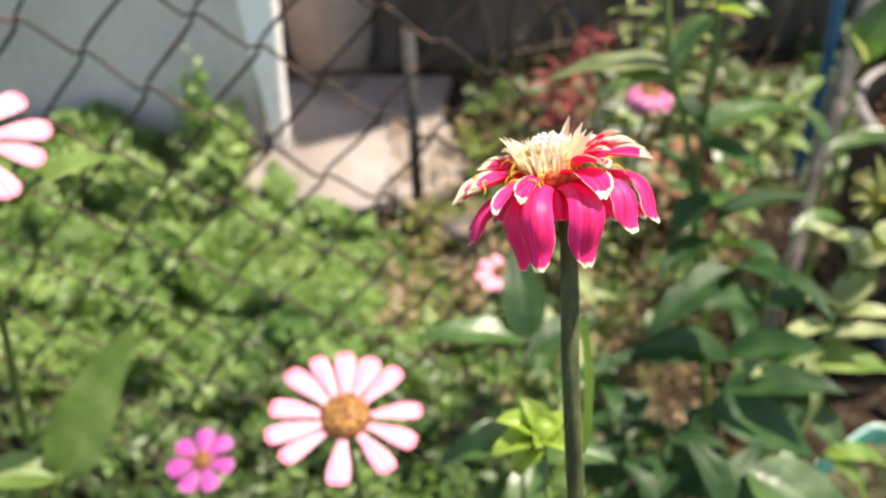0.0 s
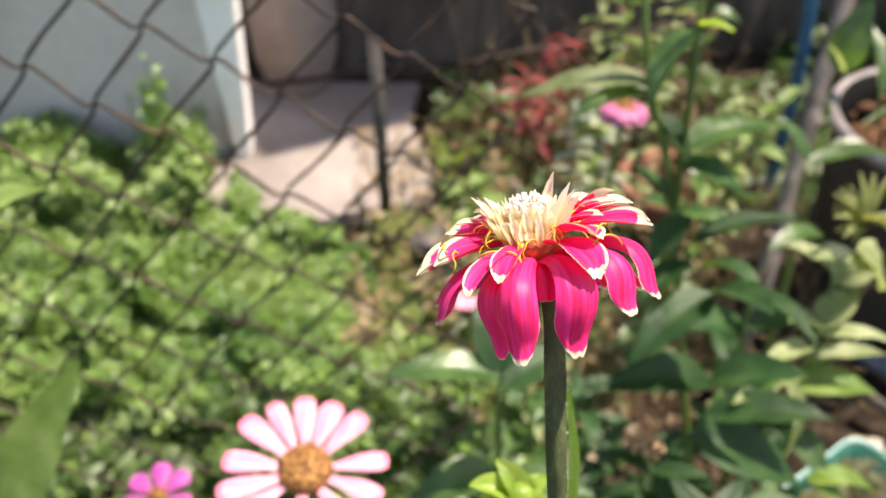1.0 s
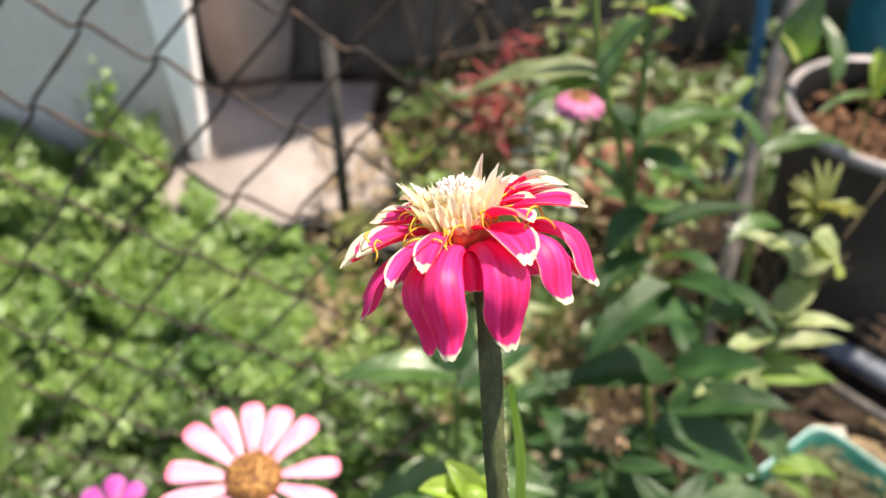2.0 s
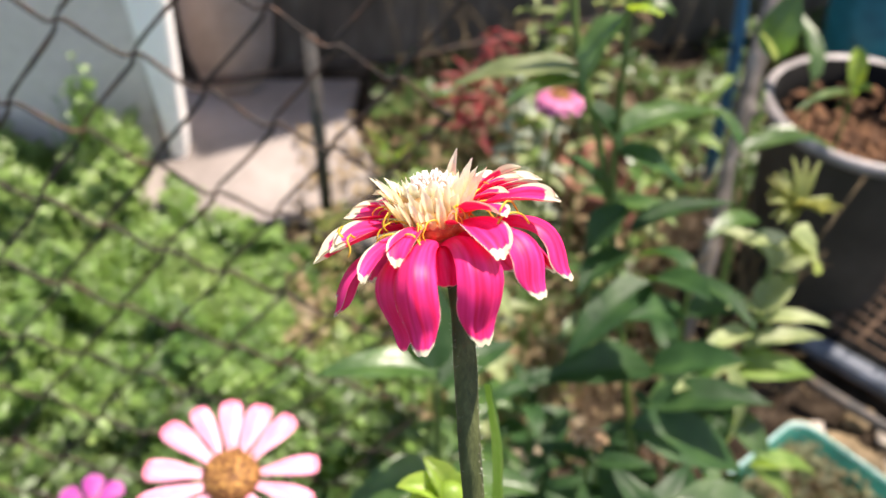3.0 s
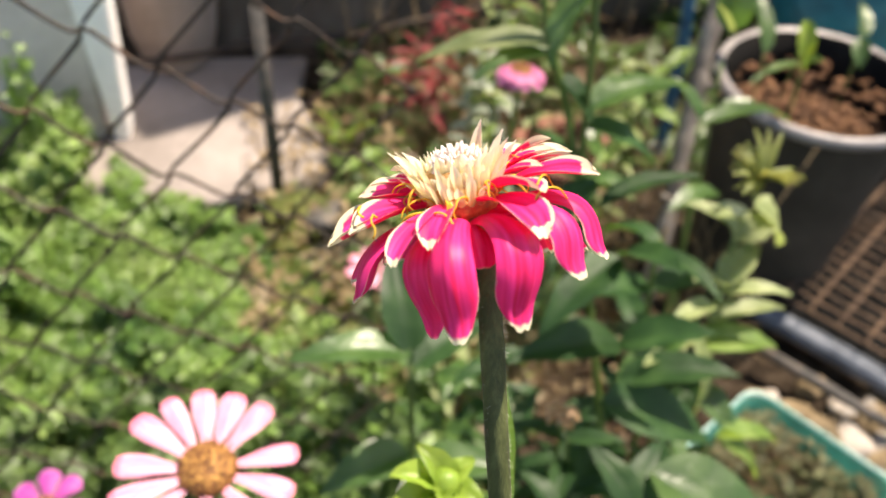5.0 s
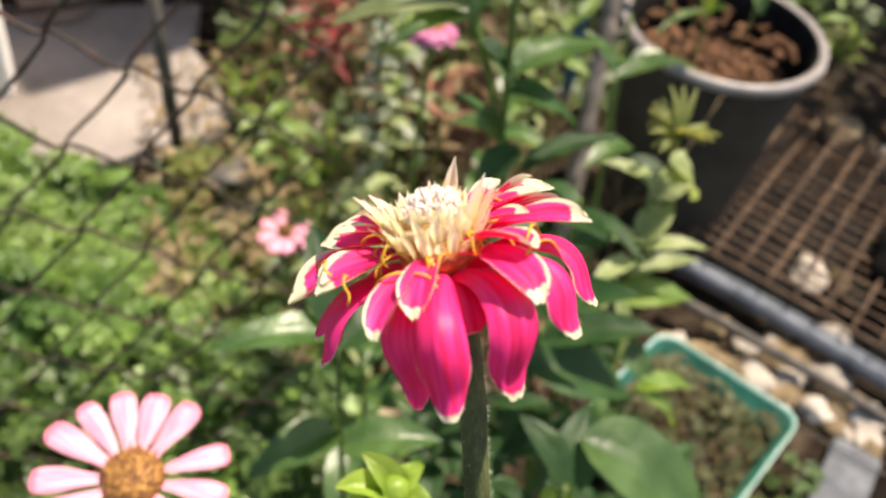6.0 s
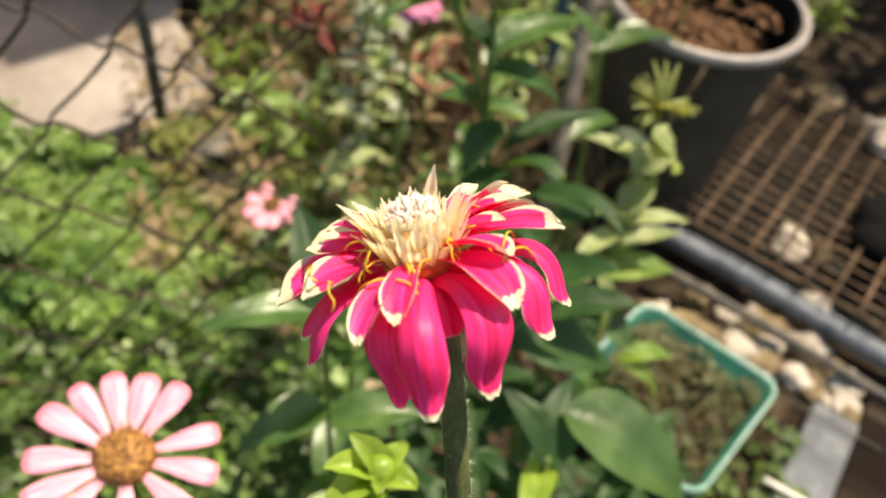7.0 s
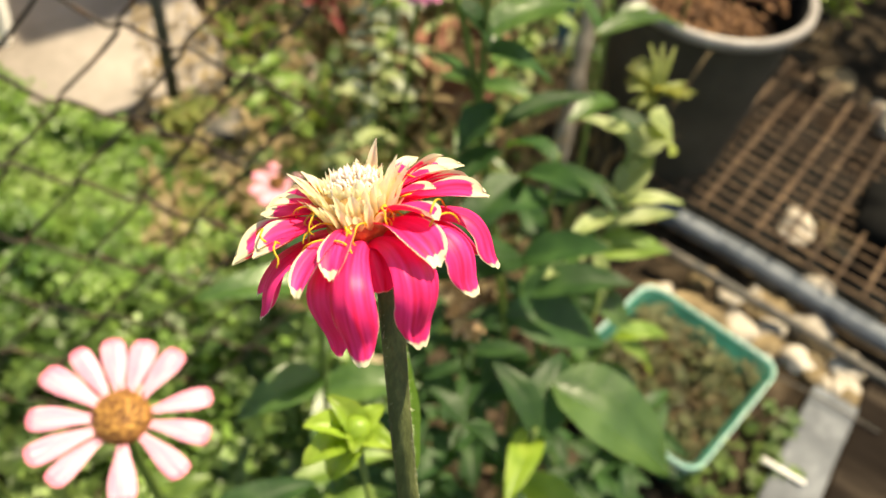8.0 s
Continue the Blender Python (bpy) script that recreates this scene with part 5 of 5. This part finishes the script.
for k, (x, y, h, tips) in enumerate(((0.645, 1.08, 0.10, ((0.644, 1.154, 0.435, 0.036),)), (0.705, 1.10, 0.14, ((0.707, 1.07, 0.345, 0.026),)), (0.785, 1.08, 0.12, ((0.775, 1.05, 0.36, 0.026), (0.80, 1.13, 0.42, 0.028))), (0.655, 1.00, 0.13, ((0.575, 0.985, 0.395, 0.020), (0.66, 0.98, 0.42, 0.020))))):
    s = thing("seedling", "young green seedling with broad leaves in the pot", "plant", "seedlings in the pot", (x, y, 0.265))
    part("stem", tube([(0, 0, 0), (0.003, 0, h * 0.5), (0, 0.004, h)], 0.0022, 0.0014, sides=6, n=8), M_STEM2, s)
    c0 = Vector((x, y + 0.004, 0.265 + h))
    for tx, ty, tz, W in tips:
        leaf(s, c0, (tx, ty, tz), W, M_LEAFY if k == 1 else M_LEAFM, 20, 0.4, 0.4)
tq = thing("turquoise_pot", "turquoise plastic pot standing behind the grey pot", "pot", "", (1.115, 1.62, bed_z(1.115, 1.62) - 0.004))
part("body", lathe([(0.001, 0), (0.12, 0), (0.125, 0.01), (0.155, 0.30), (0.15, 0.30), (0.14, 0.2)], 40, 0.03), M_TURQ, tq)
part("rim", lathe([(0.152, 0.295), (0.166, 0.30), (0.166, 0.325), (0.154, 0.33), (0.146, 0.28)], 40, 0.03), M_TURQ, tq)
tagged(part("blue_pipe", tube([(0.652, 1.32, -0.05), (0.632, 1.31, 0.285), (0.560, 1.30, 0.7)], 0.010, sides=12, n=12), M_BLUE), "blue plastic pipe standing in the bed", "pipe")
stake = thing("wooden_stake", "leaning weathered grey wooden stake", "stake", "", (0.47, 0.89, -0.06))
part("shaft", tube([(0, 0, 0), (0.017, 0.035, 0.212), (0.05, 0.12, 0.40), (0.075, 0.18, 0.53), (0.13, 0.31, 0.80)], 0.0128, 0.0118, sides=14, n=60, wob=0.35), M_WOOD, stake)
for p, q in (((0.052, 0.125, 0.41), (0.078, 0.112, 0.435)), ((0.026, 0.06, 0.28), (0.004, 0.045, 0.30)), ((0.085, 0.205, 0.58), (0.062, 0.19, 0.60))):
    part("twig_stub", tube([p, q], 0.006, 0.004, sides=8, n=3, wob=0.3), M_WOOD, stake, "broken-off twig stub")


def tray():
    """Open rectangular trough with a rolled rim, from its four rim corners."""
    C = [Vector((x, y)) for x, y in ((0.598, 0.765), (0.728, 0.590), (0.535, 0.462), (0.405, 0.637))]
    cen = sum(C, Vector((0, 0))) / 4
    zt = 0.03
    zb = bed_z(cen.x, cen.y) - 0.004

    def ring(scale, z, rad=0.03, n=6):
        pts = []
        for i in range(4):
            a, b, c = C[i - 1], C[i], C[(i + 1) % 4]
            u, v = (a - b).normalized(), (c - b).normalized()
            p0, p1 = b + u * rad, b + v * rad
            for k in range(n + 1):
                f = k / n
                q = p0 * (1 - f) ** 2 + b * 2 * f * (1 - f) + p1 * f * f
                q = cen + (q - cen) * scale
                pts.append((q.x - cen.x, q.y - cen.y, z - zb))
        return pts
    t = thing("planter_tray", "green plastic planter tray with faded rim, full of weeds", "planter", "", (cen.x, cen.y, zb))

    def skin(rings):
        m = len(rings[0])
        V = [p for r in rings for p in r]
        return V, [(i * m + k, i * m + (k + 1) % m, (i + 1) * m + (k + 1) % m, (i + 1) * m + k) for i in range(len(rings) - 1) for k in range(m)]
    V, Fc = skin([ring(0.02, zb), ring(0.84, zb), ring(0.86, zb + 0.004), ring(0.965, zt), ring(0.94, zt), ring(0.84, zb + 0.012), ring(0.02, zb + 0.012)])
    part("body", (V, Fc), M_TRAY, t)
    part("rim", skin([ring(0.972, zt - 0.004), ring(0.974, zt + 0.002), ring(0.982, zt + 0.004), ring(0.993, zt + 0.004), ring(1.0, zt), ring(1.0, zt - 0.008), ring(0.986, zt - 0.008)]), M_TRAYRIM, t, "faded mint-green rolled rim")
    part("soil", skin([ring(0.02, zb + 0.038), ring(0.4, zb + 0.042), ring(0.875, zb + 0.034)]), M_SOIL, t)
    return cen, zb


tc_, tz_ = tray()


def tray_xy(r):
    u, v = r.uniform(-0.42, 0.42), r.uniform(-0.42, 0.42)
    ex, ey = Vector((0.130, -0.175)), Vector((-0.193, -0.128))
    p = tc_ + ex * u + ey * v
    return p.x, p.y


M_WEEDG = mat("grey_weed", [(0.045, 0.05, 0.022), (0.085, 0.095, 0.042), (0.16, 0.15, 0.085)], 8, 0.7, 0.3, trans=(0.2, 0.24, 0.08))
island(M_WEEDG, 0.3, 1.9)
weed_patch("tray_weeds", 420, tray_xy, lambda x, y: 0.075, (0.006, 0.014), M_WEEDG, "tangled greyish weeds and straw filling the tray", 13, 1.0)
# straw in the tray
rnd = random.Random(8)
ch = []
for n in range(240):
    x, y = tray_xy(rnd)
    a = rnd.uniform(0, 6.28)
    l = rnd.uniform(0.02, 0.06)
    zz = tz_ + 0.042 + rnd.uniform(0, 0.03)
    ch.append(tube([(x - math.cos(a) * l / 2, y - math.sin(a) * l / 2, zz), (x, y, zz + 0.006), (x + math.cos(a) * l / 2, y + math.sin(a) * l / 2, zz)], 0.0006, sides=4, n=4))
tagged(part("straw", merge(ch), M_STRAW), "dry straw stalks lying in the tray", "straw", kind="stuff")

# rusty wire grate on the ground
gr = thing("wire_grate", "rusty square-mesh wire grate lying on stones", "grate", "", (0.98, 0.96, 0.03))
ga = Vector((0.345, 0.275, 0)).normalized()
gb = Vector((0.20, -0.25, 0)).normalized()
for n in range(9):
    c0 = gb * (-0.185 + n * 0.045)
    part("bar", tube([c0 - ga * 0.23, c0 + gb * 0.002 * math.sin(n * 2.1), c0 + ga * 0.25], 0.0026, sides=8, n=8, wob=0.3), M_GRATE, gr, m=pose(0, 0, 0.0045))
for n in range(18):
    c0 = ga * (-0.225 + n * 0.0275)
    part("bar", tube([c0 - gb * 0.20, c0 + ga * 0.0015 * math.sin(n * 1.7), c0 + gb * 0.21], 0.0023, sides=6, n=8, wob=0.3), M_GRATE, gr, m=pose(0, 0, 0.0))
# added sheet; its black stands for the shaded hollow under the grate
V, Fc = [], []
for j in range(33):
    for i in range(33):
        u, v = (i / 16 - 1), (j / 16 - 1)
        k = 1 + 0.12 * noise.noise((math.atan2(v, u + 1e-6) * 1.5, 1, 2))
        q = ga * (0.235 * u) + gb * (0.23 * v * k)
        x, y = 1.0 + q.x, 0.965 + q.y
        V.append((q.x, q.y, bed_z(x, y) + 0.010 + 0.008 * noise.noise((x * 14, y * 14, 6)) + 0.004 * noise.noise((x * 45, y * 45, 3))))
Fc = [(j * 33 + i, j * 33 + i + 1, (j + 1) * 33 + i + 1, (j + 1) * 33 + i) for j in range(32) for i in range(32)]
tagged(part("plastic_sheet", (V, Fc), M_BLACK, m=pose(1.0, 0.965, 0.0)), "crumpled black sheet added for the dark hollow under the grate", "sheet")
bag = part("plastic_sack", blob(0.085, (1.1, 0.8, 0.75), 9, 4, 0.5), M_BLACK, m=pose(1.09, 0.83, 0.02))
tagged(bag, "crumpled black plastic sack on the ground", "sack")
tagged(part("slate_pipe", tube([(0.68, 0.955, -0.012), (0.80, 0.81, -0.008), (0.945, 0.628, -0.012), (1.1, 0.43, -0.012)], 0.0175, sides=16, n=14), M_PIPE), "dark slate-blue plastic pipe on the ground", "pipe")
tagged(part("metal_bar", tube([(0.66, 0.85, 0.0), (0.79, 0.70, -0.004), (0.90, 0.568, -0.01), (1.05, 0.39, -0.02)], 0.0085, sides=8, n=12, wob=0.1), M_IRON), "thin grey metal bar lying beside the pipe", "bar")
flat(tagged(part("painted_plank", box(0.068, 0.42, 0.018, 0.003), M_PLANK, m=pose(0.665, 0.42, -0.026, 0, 0, -49)), "pale grey painted plank on the ground", "plank"))
flat(tagged(part("brown_board", box(0.16, 0.5, 0.03, 0.004), M_BROWN, m=pose(0.775, 0.365, -0.03, 0, 0, -47)), "dark brown weathered board beside the plank", "board"))
tagged(part("white_stick", tube([(0.661, 0.486, -0.012), (0.701, 0.442, -0.011)], 0.003, sides=6, n=4), M_PILLAR), "short white stick lying on the plank", "stick")
stones = [(0.86, 0.685, 0.030, M_STONE), (0.80, 0.70, 0.026, M_STONE), (0.745, 0.705, 0.030, M_STONE), (0.70, 0.735, 0.026, M_STONEB), (0.775, 0.665, 0.024, M_STONEB), (0.87, 0.605, 0.030, M_STONE), (0.83, 0.64, 0.026, M_STONEB), (0.76, 0.76, 0.022, M_STONE), (0.81, 0.73, 0.030, M_STONEB),
          (0.94, 0.88, 0.034, M_STONE), (0.99, 0.84, 0.035, M_STONEB), (0.86, 0.79, 0.024, M_STONE), (1.185, 1.19, 0.038, M_STONEB), (1.25, 1.08, 0.05, M_STONE), (0.92, 0.76, 0.024, M_STONE), (0.70, 0.66, 0.018, M_STONE)]
rnd = random.Random(91)
for n in range(34):
    f, o = rnd.random(), rnd.uniform(-0.5, 0.5)
    x, y = 0.665 + 0.235 * f + 0.10 * o, 0.835 - 0.275 * f + 0.085 * o
    stones.append((x, y, rnd.uniform(0.010, 0.026), rnd.choice((M_STONE, M_STONEB, M_STONEB))))
for n, (x, y, r, mm) in enumerate(stones):
    tagged(part("stone", blob(r, (1.15, 0.85, 0.6), n + 1, 3, 0.45), mm, m=pose(x, y, bed_z(x, y) + r * 0.35, 0, 0, n * 47)), "rough pale rubble stone on the soil" if mm is M_STONE else "rough tan rubble stone on the soil", "stone", "rubble stones")
tagged(part("thin_wire", tube([(0.742, 0.604, -0.012), (0.79, 0.552, -0.008), (0.846, 0.490, -0.010)], 0.0016, sides=6, n=10), M_IRON), "thin grey wire lying across the plank", "wire")
bb = thing("black_box", "small black plastic crate on the soil", "crate", "", (0.03, 1.175, bed_z(0.03, 1.17)))
part("body", box(0.07, 0.05, 0.035, 0.004), M_DARK, bb, m=pose(0, 0, 0.0165, 0, 0, 15))
part("rim", box(0.078, 0.058, 0.006, 0.002), M_IRON, bb, m=pose(0, 0, 0.036, 0, 0, 15))
hp = thing("clay_ring", "small clay pot lying open among weeds", "pot", "", (0.15, 1.28, bed_z(0.15, 1.28)))
part("body", lathe([(0.001, 0), (0.03, 0), (0.042, 0.05), (0.046, 0.05), (0.046, 0.056), (0.038, 0.056), (0.034, 0.03), (0.001, 0.028)], 24, 0.05), M_JAR, hp)
tp = thing("terracotta_pot", "terracotta pot half hidden by stems", "pot", "", (0.42, 1.20, bed_z(0.42, 1.2)))
part("body", lathe([(0.001, 0), (0.055, 0), (0.073, 0.128), (0.066, 0.128), (0.062, 0.10), (0.001, 0.10)], 28, 0.03), M_TERRA, tp)
part("rim", lathe([(0.072, 0.124), (0.082, 0.126), (0.083, 0.148), (0.078, 0.152), (0.068, 0.148), (0.066, 0.12)], 28, 0.02), M_TERRA, tp)
# wilted tan flower
wl = thing("wilted_flower", "wilted tan flower head on a thin stem", "flower", "", (0.20, 0.47, bed_z(0.20, 0.47)))
part("stem", tube([(0, 0, 0), (0, 0, 0.2), (-0.011, -0.006, 0.43 - bed_z(0.2, 0.47))], 0.002, 0.0014, sides=6, n=16), M_STEM2, wl)
M_TAN = mat("tan_petal", [(0.40, 0.22, 0.11), (0.62, 0.42, 0.26), (0.74, 0.58, 0.42)], 80, 0.7, 0.3, trans=(0.7, 0.45, 0.25))
for n in range(7):
    a = n * 0.9
    c0 = Vector((0.189, 0.464, 0.428))
    leaf(wl, c0, c0 + Vector((math.cos(a) * 0.017, math.sin(a) * 0.017, 0.004 - 0.007 * (n % 2))), 0.010, M_TAN, n * 30, 1.2, 0.5, 0.3, "petal")


# ---- unseen tree, added to cast shade on the pot and the grate ----
tree = thing("shade_tree", "unseen tree with a loose leafy crown, added for shade", "tree", "", (2.433, 1.775, bed_z(2.433, 1.775)))
part("trunk", tube([(0, 0, -0.05), (-0.05, -0.04, 0.6), (-0.25, -0.15, 1.2), (-0.45, -0.25, 1.75)], 0.045, 0.02, sides=12, n=20, wob=0.2), M_WOOD, tree)
for e in ((-0.85, -0.4, 1.85), (-0.3, -0.6, 1.9), (-0.95, 0.1, 1.95), (-0.3, 0.5, 2.0), (0.3, 0.2, 1.95)):
    part("limb", tube([(-0.25, -0.15, 1.2), (-0.4, -0.25, 1.6), e], 0.018, 0.005, sides=8, n=12), M_WOOD, tree)
rnd = random.Random(31)
cr = []
for n in range(2600):
    a, r = rnd.uniform(0, 6.283), rnd.random() ** 0.6
    o = Vector((-0.04 + 0.75 * r * math.cos(a), 0.14 + 0.74 * r * math.sin(a), 1.9 + rnd.uniform(-0.22, 0.22)))
    if noise.noise(o * 4.5) < -0.16:
        continue
    d = Vector((rnd.uniform(-1, 1), rnd.uniform(-1, 1), rnd.uniform(-0.5, 0.3))).normalized()
    v, f = leaf_mesh(rnd.uniform(0.06, 0.10), rnd.uniform(0.03, 0.045), 0.5, 0.3, 0.1, n, nu=2, nv=4)
    m = aim(o, o + d)
    cr.append(([m @ Vector(q) for q in v], f))
part("crown", merge(cr), M_LEAF, tree)
